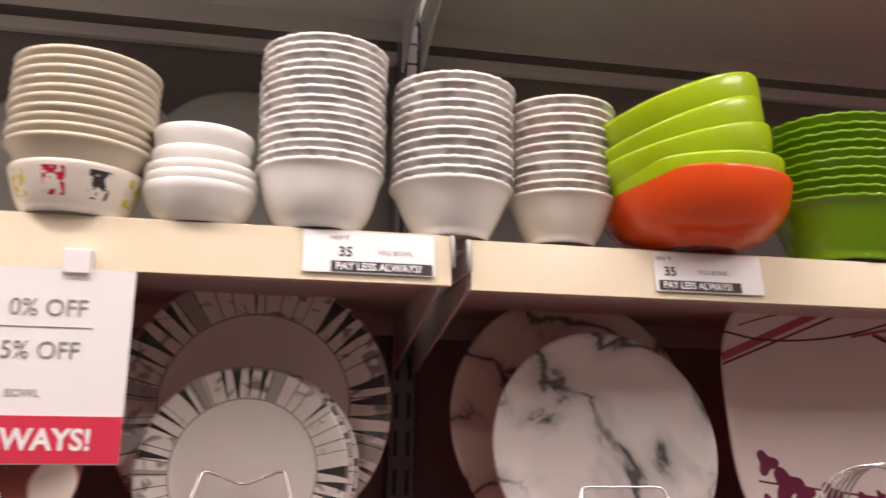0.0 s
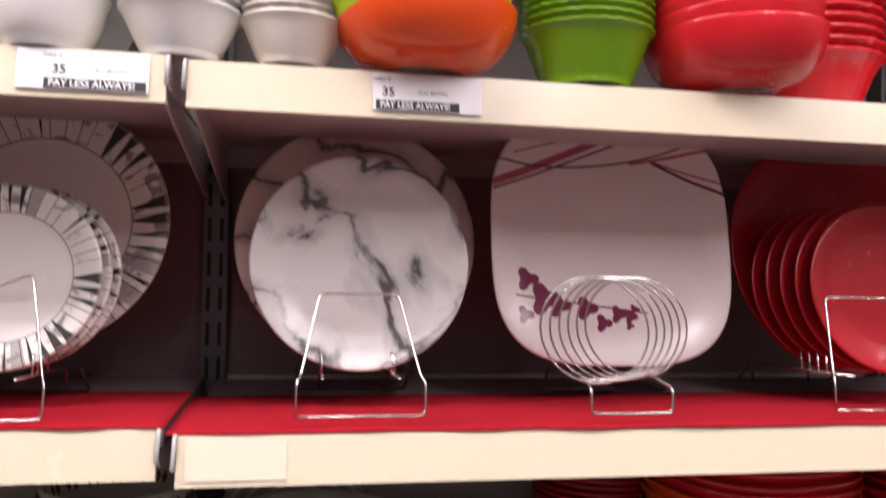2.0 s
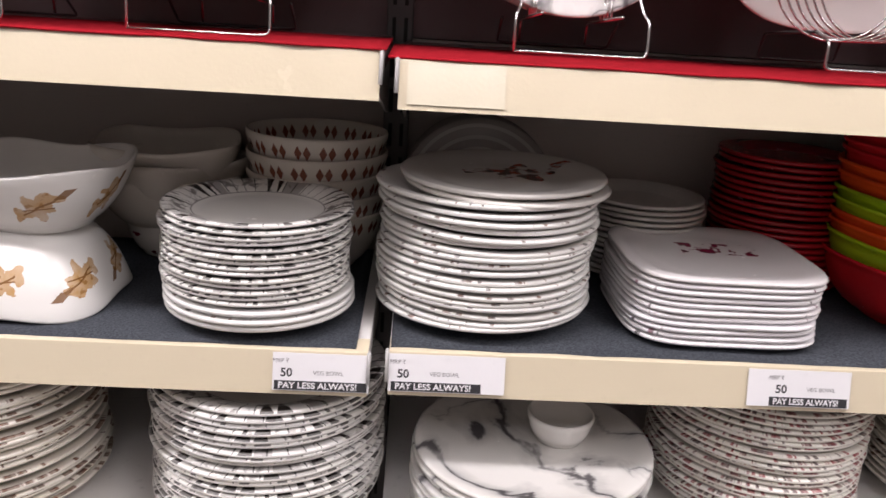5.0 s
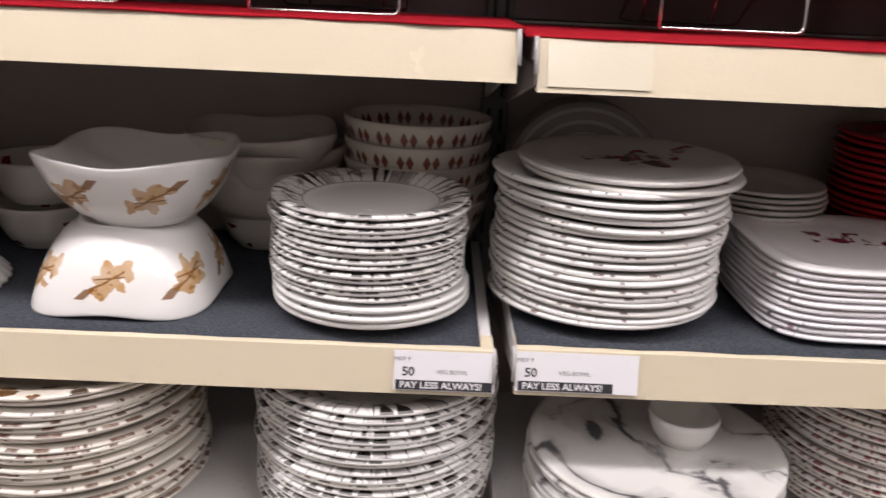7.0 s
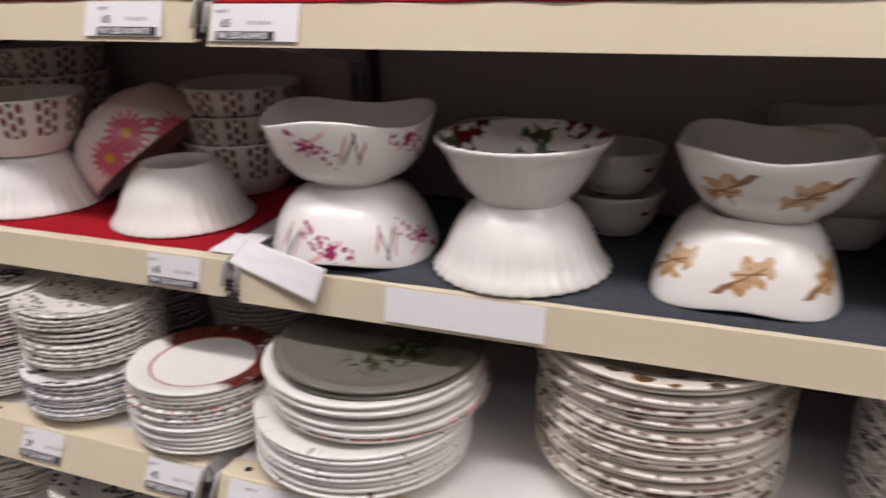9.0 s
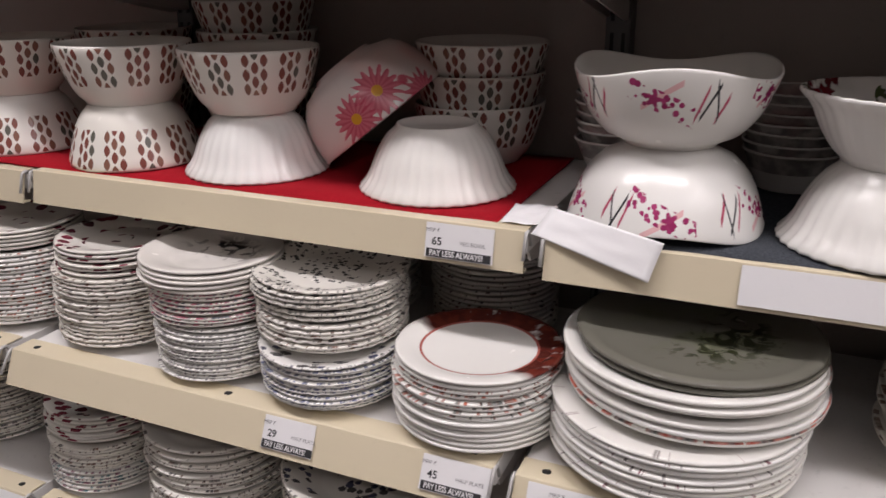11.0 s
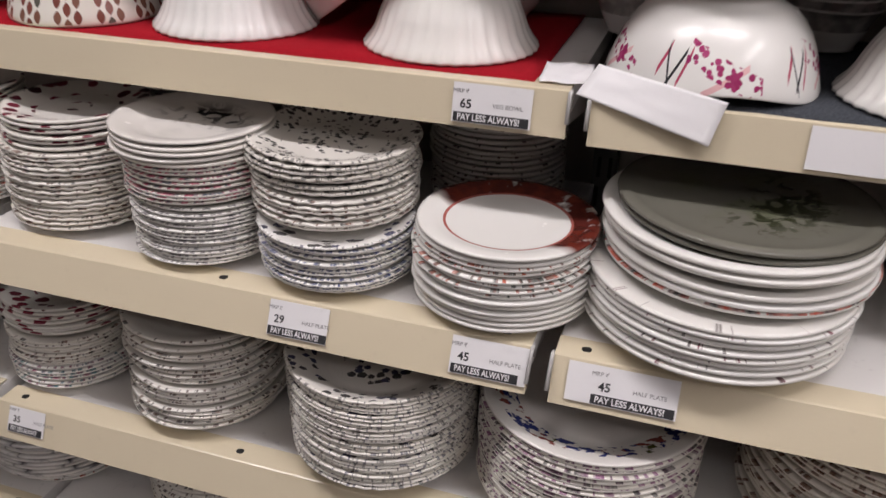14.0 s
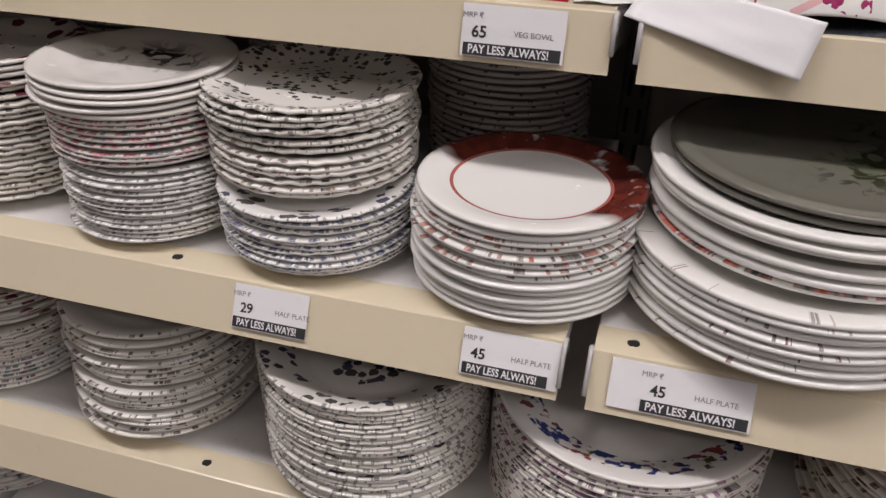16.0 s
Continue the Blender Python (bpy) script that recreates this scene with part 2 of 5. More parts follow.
def daisy_print(turned, R):
    """Pink daisies with yellow hearts over the outside of a round bowl; turned takes its axes to the world's."""
    back = turned.to_3x3().inverted()

    def paint(m, tone, r, a):
        c = m.mix(m.noise(10.0, 2.0).ramp(0.45, 0.75) * 0.55, tone, (0.80, 0.40, 0.36))
        front, side, up = Vector((0.60, -0.77, 0.20)), Vector((0.77, 0.60, 0.0)), Vector((0, 0, 1))
        for s, h, size, heart in ((-0.30, 0.42, 0.036, 1), (-0.62, 0.02, 0.034, 1), (0.52, 0.42, 0.034, 0), (0.12, 0.62, 0.009, 0), (0.28, 0.30, 0.007, 0), (-0.45, -0.55, 0.030, 0), (0.05, -0.35, 0.022, 0)):
            d = (back @ (front + side * s + up * h)).normalized()
            at = d * R + Vector((0, 0, R))
            e = d.orthogonal().normalized()
            f = d.cross(e)
            u = (m.x - at.x) * e.x + (m.y - at.y) * e.y + (m.z - at.z) * e.z
            v = (m.x - at.x) * f.x + (m.y - at.y) * f.y + (m.z - at.z) * f.z
            w = (m.x - at.x) * d.x + (m.y - at.y) * d.y + (m.z - at.z) * d.z
            rr, aa = (u * u + v * v).sqrt(), v.atan2(u)
            near = w.abs() < 0.05
            petal = (rr < ((aa * 17.0).cos() * 0.16 + 0.80 + (m.noise(60.0, 2.0) - 0.5) * 0.5) * size) * near
            vein = (aa * 17.0 + m.noise(40.0) * 2.0).cos().ramp(-1.0, 1.0)
            ink = m.mix(vein * 0.6 + rr * 6.0, (0.50, 0.035, 0.085), (0.70, 0.17, 0.24))
            c = m.mix(petal * 0.92, c, ink)
            if heart:
                c = m.mix((rr < size * 0.21) * near, c, (0.72, 0.36, 0.03))
        return c
    return paint


def rosebud_print(R, zmid):
    """A band of small upright leaves in pairs, russet on cream."""
    def paint(m, tone, r, a):
        n, u = wrap(m, a, 18)
        v = (m.z - zmid) / R
        leaf = ((u.abs() - 0.18).abs() * 1.7 + v.abs() * 2.6) < 0.27
        pick = m.noise(9.0, 0.0, m.vec(n, 0.0))
        c = m.mix(leaf, tone, m.mix(pick.ramp(0.4, 0.6), (0.28, 0.05, 0.04), (0.16, 0.10, 0.05)))
        return c
    return paint


def bright(name, c, rough=0.22):
    m = Mat(name, rough=rough)
    tone = m.mix(m.noise(12.0, 3.0).ramp(0.3, 0.75), c, tuple(v * 0.86 for v in c))
    return m.colour(tone).rough(m.noise(60.0, 3.0).ramp(0.2, 0.9) * 0.16 + (rough - 0.06)).m


def painted(name, c, rough=0.42, dirt=0.12, spec=0.5):
    m = Mat(name, rough=rough, spec=spec)
    tone = m.mix(m.noise(3.0, 2.0).ramp(0.2, 0.9) * dirt * 2.0, c, tuple(v * 0.75 for v in c))
    tone = m.mix(m.noise(90.0, 4.0).ramp(0.62, 0.75) * dirt * 2.0, tone, tuple(v * 0.55 for v in c))
    return m.colour(tone).rough(m.noise(14.0, 4.0) * 0.10 + (rough - 0.05)).bump(m.noise(260.0, 2.0), 0.0003, 0.3).m


def felt(name, c, c2):
    m = Mat(name, rough=0.95, spec=0.1)
    tone = m.mix(m.noise(420.0, 3.0).ramp(0.35, 0.68), c, c2)
    tone = m.mix(m.noise(7.0, 3.0).ramp(0.4, 0.7) * 0.35, tone, tuple(v * 0.7 for v in c))
    return m.colour(tone).bump(m.noise(500.0, 3.0), 0.0012, 0.8).m


RAIL = painted("cream_enamel", (0.68, 0.60, 0.44), rough=0.25, dirt=0.03)
DECK = painted("white_enamel", (0.80, 0.78, 0.76), rough=0.4, dirt=0.16)
UNDER = painted("grey_enamel", (0.48, 0.45, 0.43), rough=0.5)
# Back panel tones by height; the top one is a darker copy of the grey.
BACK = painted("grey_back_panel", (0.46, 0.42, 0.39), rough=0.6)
BACK_TOP = painted("dark_upper_back_panel", (0.15, 0.13, 0.12), rough=0.6)
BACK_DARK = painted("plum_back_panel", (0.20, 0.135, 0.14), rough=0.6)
STEEL = painted("dark_steel", (0.09, 0.085, 0.085), rough=0.4)
SLOT = painted("slot_black", (0.012, 0.012, 0.012), rough=0.8)
BRIGHT_STEEL = painted("bare_steel", (0.5, 0.49, 0.48), rough=0.35)
RED_CLOTH = felt("red_cloth", (0.38, 0.012, 0.022), (0.30, 0.008, 0.016))
CARPET = felt("charcoal_carpet", (0.040, 0.045, 0.055), (0.085, 0.092, 0.105))
CHROME = Mat("chrome_wire", rough=0.26, metal=1.0).colour((0.60, 0.59, 0.57)).m
WIRE_DARK = Mat("dark_wire", rough=0.4, metal=0.6).colour((0.05, 0.045, 0.045)).m
PAPER = painted("label_paper", (0.80, 0.79, 0.80), rough=0.6, dirt=0.04)
INK = painted("label_ink", (0.025, 0.025, 0.028), rough=0.7, dirt=0.02)
INK_RED = painted("sign_red", (0.62, 0.03, 0.07), rough=0.5, dirt=0.04)
INK_GREY = painted("sign_grey", (0.22, 0.21, 0.22), rough=0.6, dirt=0.02)
FILM = Mat("clear_film", rough=0.12)
FILM.colour((0.9, 0.9, 0.9))
FILM.b.inputs["Alpha"].default_value = 0.17
FILM.bump(FILM.noise(60.0, 4.0), 0.004, 0.9)
FILM = FILM.m
FLOOR_MAT = painted("floor_tile", (0.20, 0.18, 0.17), rough=0.3, dirt=0.15)
GROUT = painted("floor_grout", (0.22, 0.21, 0.20), rough=0.8)
WALL_MAT = painted("wall_paint", (0.20, 0.18, 0.17), rough=0.7)
CEIL_MAT = painted("ceiling_paint", (0.70, 0.68, 0.66), rough=0.8)
GLOW = Mat("lamp_diffuser", rough=0.5)
GLOW.colour((0.9, 0.9, 0.9))
GLOW.b.inputs["Emission Color"].default_value = (*LAMP_TINT, 1)
GLOW.b.inputs["Emission Strength"].default_value = 12.0
GLOW = GLOW.m


# ---- mesh tools ----
def part(name, bm, material, parent=None, label="", smooth=True):
    """One mesh object from a bmesh, under a thing or part."""
    mesh = bpy.data.meshes.new(name)
    for face in bm.faces:
        face.smooth = smooth
    bm.to_mesh(mesh)
    bm.free()
    mesh.materials.append(material)
    ob = new(name, mesh)
    if parent:
        ob.parent = parent
    if label:
        ob["label"] = label
    return ob


def thing(name, x, y, z, label, category, group="", kind=""):
    ob = new(name)
    ob.empty_display_size = 0.03
    ob.matrix_basis = pose(x, y, z)
    return tagged(ob, label, category, group, kind)


def add_box(bm, x0, x1, y0, y1, z0, z1, bevel=0.0):
    made = bmesh.ops.create_cube(bm, size=1.0, matrix=Matrix.LocRotScale(((x0 + x1) / 2, (y0 + y1) / 2, (z0 + z1) / 2), None, (x1 - x0, y1 - y0, z1 - z0)))
    if bevel:
        edges = list({e for v in made["verts"] for e in v.link_edges})
        bmesh.ops.bevel(bm, geom=edges, offset=bevel, segments=2, affect="EDGES", profile=0.5)
    return bm


def box(x0, x1, y0, y1, z0, z1, bevel=0.0):
    return add_box(bmesh.new(), x0, x1, y0, y1, z0, z1, bevel)


def lathe(profile, seg=56, shape=None):
    """A closed turned body from (radius, height) pairs; shape(angle, n, r, z) may move a point to (r, z)."""
    bm = bmesh.new()
    rings = []
    for n, (r, z) in enumerate(profile):
        if r < 1e-5:
            rings.append([bm.verts.new((0, 0, z))])
            continue
        ring = []
        for k in range(seg):
            a = 2 * math.pi * k / seg
            rr, zz = shape(a, n / (len(profile) - 1), r, z) if shape else (r, z)
            ring.append(bm.verts.new((rr * math.cos(a), rr * math.sin(a), zz)))
        rings.append(ring)
    for a, b in zip(rings, rings[1:]):
        for k in range(seg):
            j = (k + 1) % seg
            if len(a) == 1:
                bm.faces.new((a[0], b[j], b[k]))
            elif len(b) == 1:
                bm.faces.new((a[k], a[j], b[0]))
            else:
                bm.faces.new((a[k], a[j], b[j], b[k]))
    bmesh.ops.recalc_face_normals(bm, faces=bm.faces)
    return bm


def add_tube(bm, points, radius, seg=6, closed=False):
    """A wire along points."""
    pts = [Vector(p) for p in points]
    rings, count = [], len(pts)
    side = None
    for n, p in enumerate(pts):
        before = pts[n - 1] if (n or closed) else p
        after = pts[(n + 1) % count] if (n < count - 1 or closed) else p
        way = (after - before).normalized()
        if side is None:
            side = way.orthogonal().normalized()
        side = (side - way * side.dot(way)).normalized()
        up = way.cross(side)
        rings.append([bm.verts.new(p + radius * (math.cos(2 * math.pi * k / seg) * side + math.sin(2 * math.pi * k / seg) * up)) for k in range(seg)])
    pairs = list(zip(rings, rings[1:])) + ([(rings[-1], rings[0])] if closed else [])
    for a, b in pairs:
        for k in range(seg):
            j = (k + 1) % seg
            bm.faces.new((a[k], a[j], b[j], b[k]))
    if not closed:
        bm.faces.new(rings[0])
        bm.faces.new(rings[-1])
    bmesh.ops.recalc_face_normals(bm, faces=bm.faces)
    return bm


def rounded(points, cut=0.006, steps=3):
    """A polyline with its corners rounded off."""
    pts = [Vector(p) for p in points]
    out = [pts[0]]
    for a, b, c in zip(pts, pts[1:], pts[2:]):
        p, q = b + (a - b).normalized() * min(cut, (a - b).length / 2), b + (c - b).normalized() * min(cut, (c - b).length / 2)
        out += [p.lerp(b, s).lerp(b.lerp(q, s), s) for s in (k / steps for k in range(steps + 1))]
    return out + [pts[-1]]


WORDS = {}


def words(text, size, material, parent, x, y, z, tilt=0.0, bold=0.0, name="lettering", right=1.0):
    """Lettering that faces -y, its lower left corner at (x, y, z)."""
    key = (text, size, bold)
    if key not in WORDS:
        font = bpy.data.curves.new("lettering", "FONT")
        font.body, font.size, font.offset, font.extrude = text, size, bold, 0.00005
        font.resolution_u = 3
        ob = bpy.data.objects.new("lettering", font)
        WORDS[key] = bpy.data.meshes.new_from_object(ob)
        bpy.data.objects.remove(ob)
        WORDS[key].materials.append(material)
    ob = new(name, WORDS[key])
    ob.parent = parent
    ob.matrix_basis = pose(x, y, z, 90 + tilt, 0, 0) @ Matrix.Diagonal((right, 1, 1, 1))
    return ob


def prism(profile, x0, x1):
    """A bar along x with a (y, z) outline."""
    bm = bmesh.new()
    ends = [[bm.verts.new((x, y, z)) for y, z in profile] for x in (x0, x1)]
    n = len(profile)
    for k in range(n):
        j = (k + 1) % n
        bm.faces.new((ends[0][k], ends[0][j], ends[1][j], ends[1][k]))
    bm.faces.new(ends[0])
    bm.faces.new(ends[1])
    bmesh.ops.recalc_face_normals(bm, faces=bm.faces)
    return bm


# ---- room ----
BACK_Y = 1.10
X0, X1 = -3.4, 3.0
tagged(part("floor", box(X0, X1, -2.2, 1.3, -0.03, 0.0), GROUT, smooth=False), "pale tiled shop floor", "floor", kind="structure")
tagged(part("ceiling", box(X0, X1, -2.2, 1.3, CEILING, CEILING + 0.05), CEIL_MAT, smooth=False), "pale painted shop ceiling", "ceiling", kind="structure")
for name, a in (("wall_left", (X0 - 0.1, X0, -2.2, 1.3)), ("wall_right", (X1, X1 + 0.1, -2.2, 1.3)), ("wall_opposite", (X0 - 0.1, X1 + 0.1, -2.3, -2.2)), ("wall_behind_rack", (X0 - 0.1, X1 + 0.1, 1.3, 1.4))):
    tagged(part(name, box(*a, 0.0, CEILING), WALL_MAT, smooth=False), "plain painted shop wall", "wall", kind="structure")
for lx, ly, watts, wide, deep in LAMP_PLACES:
    lamp = thing("ceiling_light", lx, ly, CEILING, "long white ceiling light, switched on", "ceiling light", "ceiling lights")
    frame_bm = bmesh.new()
    u, v = wide / 2 + 0.01, deep / 2 + 0.01
    for a in ((-u - 0.02, u + 0.02, -v - 0.02, -v), (-u - 0.02, u + 0.02, v, v + 0.02), (-u - 0.02, -u, -v, v), (u, u + 0.02, -v, v)):
        add_box(frame_bm, *a, -0.03, 0.0)
    part("frame", frame_bm, DECK, lamp, smooth=False)
    part("diffuser", box(-u, u, -v, v, -0.018, -0.012), GLOW, lamp, smooth=False)
    light = bpy.data.lights.new("panel_light", "AREA")
    light.shape, light.size, light.size_y, light.energy, light.color = "RECTANGLE", wide, deep, watts, LAMP_TINT
    light_ob = new("panel_light", light)
    light_ob.parent = lamp
    light_ob.matrix_basis = pose(0, 0, -0.035)

# ---- the rack: back panels, posts, shelves ----
B3, B2, B1, B0 = -1.745, -0.985, 0.008, 1.06
BAYS = {"far": (-2.75, B3), "left": (B3, B2), "middle": (B2, B1), "right": (B1, B0), "end": (B0, 2.1)}
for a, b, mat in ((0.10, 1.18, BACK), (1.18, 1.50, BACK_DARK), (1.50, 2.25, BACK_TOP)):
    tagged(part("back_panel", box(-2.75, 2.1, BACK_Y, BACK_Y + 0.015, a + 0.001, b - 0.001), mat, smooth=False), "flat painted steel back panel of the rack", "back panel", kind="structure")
S_TOP, RAIL_Z = 1.95, 1.868
first_slot = part("slot", box(-0.0025, 0.0025, -0.0365, -0.0345, 0.0, 0.032), SLOT, smooth=False)
SLOT_MESH = first_slot.data
bpy.data.objects.remove(first_slot)
for px in (-2.75, B3, B2, B1, B0, 2.1):
    post = thing("upright_post", px, BACK_Y, 0.0, "slotted dark steel upright of the shop rack", "upright post", "uprights of the rack")
    part("post", box(-0.018, 0.018, -0.035, -0.001, 0.0, 2.25, 0.002), STEEL, post, smooth=False)
    for k in range(44):
        for sx in (-0.008, 0.008):
            hole = new("slot", SLOT_MESH)
            hole.parent = post
            hole.matrix_basis = pose(sx, 0.0, 0.12 + k * 0.048)
    if px == B1:
        strip = bmesh.new()
        for k in range(9):
            z = S_TOP - 0.06 - 0.03 * k
            add_box(strip, -0.0065, 0.0065, -0.040, -0.037, z, z + 0.026)
        part("steel_strip", strip, BRIGHT_STEEL, post, "bright slotted steel strip", smooth=False)
tagged(part("back_rail", box(-2.75, 2.1, BACK_Y - 0.016, BACK_Y - 0.001, RAIL_Z, RAIL_Z + 0.018, 0.002), UNDER, smooth=False), "pale steel rail across the back panel", "rail", kind="structure")


def price_label(shelf, x, z, yt, yb, number, what, width=0.112, high=0.040, bar=0.09, inset=0.008, gone=False):
    """A paper price label against the sloping front of a rail; x is its left edge, seen from the shelf's origin."""
    drop = 0.045
    lean = math.degrees(math.atan2(yt - yb, drop))
    label = part("price_label", box(0, width, -0.0008, 0.0, -high, 0.0), PAPER, shelf, smooth=False)
    label.matrix_basis = pose(x, -0.0022 - 0.002 * (yt - yb) / drop, -0.002, -lean, 0, 0)
    if gone:
        return
    part("bar", box(inset, inset + bar, -0.0014, -0.0008, -high + 0.001, -high + 0.0105), INK, label, smooth=False)
    words("PAY LESS ALWAYS!", 0.0092, PAPER, label, inset + 0.004, -0.0016, -high + 0.0028, bold=0.0002, right=(bar - 0.008) / 0.0835)
    words(number, 0.0125, INK, label, inset + 0.006, -0.0011, -high + 0.0150, bold=0.00025)
    words("MRP ₹", 0.0062, INK_GREY, label, inset - 0.002, -0.0011, -high + 0.0295)
    words(what, 0.0062, INK_GREY, label, inset + 0.040, -0.0011, -high + 0.0175)


def shelf(bay, z, yt, yb, liner=None, labels=(), gap=0.009, flange=0.034, holes=False, deck=None):
    """A shelf board with its price rail and brackets; its origin is at the middle of the front edge's top."""
    a, b = BAYS[bay]
    mid, half = (a + b) / 2, (b - a) / 2 - gap
    label = "cream-railed steel shop shelf" + (" with paper price labels" if labels else "")
    s = thing("shelf", mid, yt, z, label, "shelf", "shelves of the rack")
    back = BACK_Y - 0.037 - yt
    part("deck", box(-half, half, 0.004, back, -0.028, -0.0035, 0.001), deck or DECK, s, smooth=False)
    part("underside", prism([(0.012, -0.0285), (back, -0.0285), (back, -0.060), (back - 0.003, -0.060), (back - 0.003, -0.031), (0.012, -0.031)], -half + 0.004, half - 0.004), UNDER, s, "grey underside with a folded rear lip", smooth=False)
    d = yb - yt
    part("price_rail", prism([(flange, 0.0005), (flange, -0.001), (0.0015, -0.001), (d + 0.002, -0.042), (d + 0.012, -0.0435), (d + 0.012, -0.046), (d, -0.046), (-0.001, -0.0005), (0.001, 0.0005)], -half, half), RAIL, s, "cream enamelled price rail", smooth=False)
    for sx in (-half + 0.002, half - 0.006):
        part("bracket", prism([(0.02, -0.030), (back, -0.030), (back, -0.105), (back - 0.02, -0.105), (0.03, -0.045)], sx, sx + 0.003), UNDER, s, smooth=False)
        clip = bmesh.new()
        hx = sx + (-0.004 if sx < 0 else 0.007)
        add_tube(clip, rounded([(hx, 0.012, -0.02), (hx, 0.006, -0.001), (hx, -0.004, -0.001), (hx, d - 0.003, -0.03)], 0.005), 0.0022, 6)
        part("end_clip", clip, BRIGHT_STEEL, s)
    if holes:
        n = int(half * 2 / 0.27)
        for k in range(n + 1):
            hx = -half + 0.03 + k * (2 * half - 0.06) / max(n, 1)
            bm = lathe([(0, 0), (0.0042, 0), (0.0042, 0.0006), (0, 0.0006)], 12, lambda a, f, r, zz: (r * (1.0 if abs(math.cos(a)) < 0.5 else 1.25), zz))
            hole = part("rail_hole", bm, SLOT, s)
            hole.matrix_basis = pose(hx, 0.016, 0.0004)
    for item in labels:
        price_label(s, item[0] - mid, z, yt, yb, *item[1:3], **(item[3] if len(item) > 3 else {}))
    if liner:
        mat, text, l0, l1, y0, y1 = liner
        bm = bmesh.new()
        nx, ny = 60, 10
        grid = [[bm.verts.new((l0 + (l1 - l0) * i / nx, y0 + (y1 - y0) * j / ny + (0.0025 * noise.noise((i * 0.35, z * 9, 3)) if j == 0 else 0.0),
                               z + 0.0012 + 0.0018 * max(0.0, noise.noise((i * 0.22, j * 0.5, z * 5))))) for j in range(ny + 1)] for i in range(nx + 1)]
        for i in range(nx):
            for j in range(ny):
                bm.faces.new((grid[i][j], grid[i + 1][j], grid[i + 1][j + 1], grid[i][j + 1]))
        sheet = part("shelf_liner", bm, mat)
        solid = sheet.modifiers.new("thickness", "SOLIDIFY")
        solid.thickness, solid.offset = 0.0022, -1
        tagged(sheet, text, "shelf liner")
    return s


S0, S1, S2, S3, S4, S5, S6 = 1.95, 1.534, 1.187, 0.880, 0.640, 0.385, 0.16
for bay in BAYS:
    shelf(bay, S0, 0.70, 0.69)
CLOTH = "red cloth laid along the shelf"
MAT_TEXT = "charcoal felt carpet covering the shelf"
shelf("far", S1, 0.70, 0.692)
shelf("left", S1, 0.70, 0.692)
shelf("middle", S1, 0.70, 0.692, labels=[(-0.130, "35", "VEG BOWL", dict(width=0.114, inset=0.024, bar=0.088, high=0.038))])
shelf("right", S1 - 0.003, 0.70, 0.692, labels=[(0.190, "35", "VEG BOWL", dict(width=0.108, inset=0.003, bar=0.082, high=0.038))])
shelf("end", S1, 0.70, 0.692)
shelf("far", S2, 0.705, 0.69, deck=BACK_DARK)
shelf("left", S2 + 0.004, 0.705, 0.69, (RED_CLOTH, CLOTH, B3 + 0.01, B2 - 0.012, 0.702, 0.90), [(-1.150, "65", "VEG BOWL", dict(inset=0.02, bar=0.086))], deck=BACK_DARK)
shelf("middle", S2, 0.705, 0.69, (RED_CLOTH, CLOTH, B2 + 0.012, B1 - 0.004, 0.702, 0.90), [(-0.972, "65", "VEG BOWL", dict(inset=0.008, bar=0.075))], deck=BACK_DARK)
strip_shelf = shelf("right", S2 - 0.006, 0.70, 0.685, (RED_CLOTH, CLOTH, B1 - 0.002, B0 - 0.012, 0.697, 0.90), deck=BACK_DARK)
shelf("end", S2, 0.70, 0.685, deck=BACK_DARK)
CLEAR_STRIP = painted("pale_strip", (0.69, 0.635, 0.49), rough=0.16, dirt=0.02)
strip = part("label_strip", box(0, 0.092, -0.0006, -0.0002, -0.041, -0.001), CLEAR_STRIP, strip_shelf, "pale clear strip over the rail", smooth=False)
strip.matrix_basis = pose(0.025 - (B1 + B0) / 2, -0.0016, -0.002, -math.degrees(math.atan2(0.015, 0.045)), 0, 0)
shelf("far", S3, 0.70, 0.69)
shelf("left", S3 + 0.003, 0.70, 0.69, (RED_CLOTH, CLOTH, B3 - 0.5, B2 - 0.05, 0.716, 1.05), [(-1.113, "65", "VEG BOWL", dict(width=0.082, inset=0.002, bar=0.078))], gap=0.011)
shelf("middle", S3 - 0.001, 0.70, 0.69, (CARPET, MAT_TEXT, B2 + 0.006, B1 - 0.024, 0.706, 1.05), [(-0.101, "50", "VEG BOWL", dict(width=0.100, inset=0.002, bar=0.096)), (-0.775, "", "", dict(width=0.187, gone=True))], gap=0.011)
shelf("right", S3 + 0.003, 0.70, 0.69, (CARPET, MAT_TEXT, B1 + 0.012, B0 - 0.012, 0.706, 1.05), [(0.019, "50", "VEG BOWL", dict(width=0.122, inset=0.003, bar=0.094)), (0.401, "50", "VEG BOWL", dict(width=0.112, inset=0.024, bar=0.085))], gap=0.011)
shelf("end", S3, 0.70, 0.69)
shelf("far", S4, 0.612, 0.590, holes=True)
shelf("left", S4, 0.612, 0.590, None, [(-1.293, "29", "HALF PLATE", dict(width=0.072, inset=0.001, bar=0.071)), (-1.080, "45", "HALF PLATE", dict(width=0.082, inset=0.002, bar=0.072))], gap=0.012, holes=True)
shelf("middle", S4 - 0.003, 0.612, 0.590, None, [(-0.957, "45", "HALF PLATE", dict(width=0.110, inset=0.026, bar=0.082))], gap=0.012, holes=True)
shelf("right", S4, 0.612, 0.590, holes=True)
shelf("end", S4, 0.612, 0.590, holes=True)
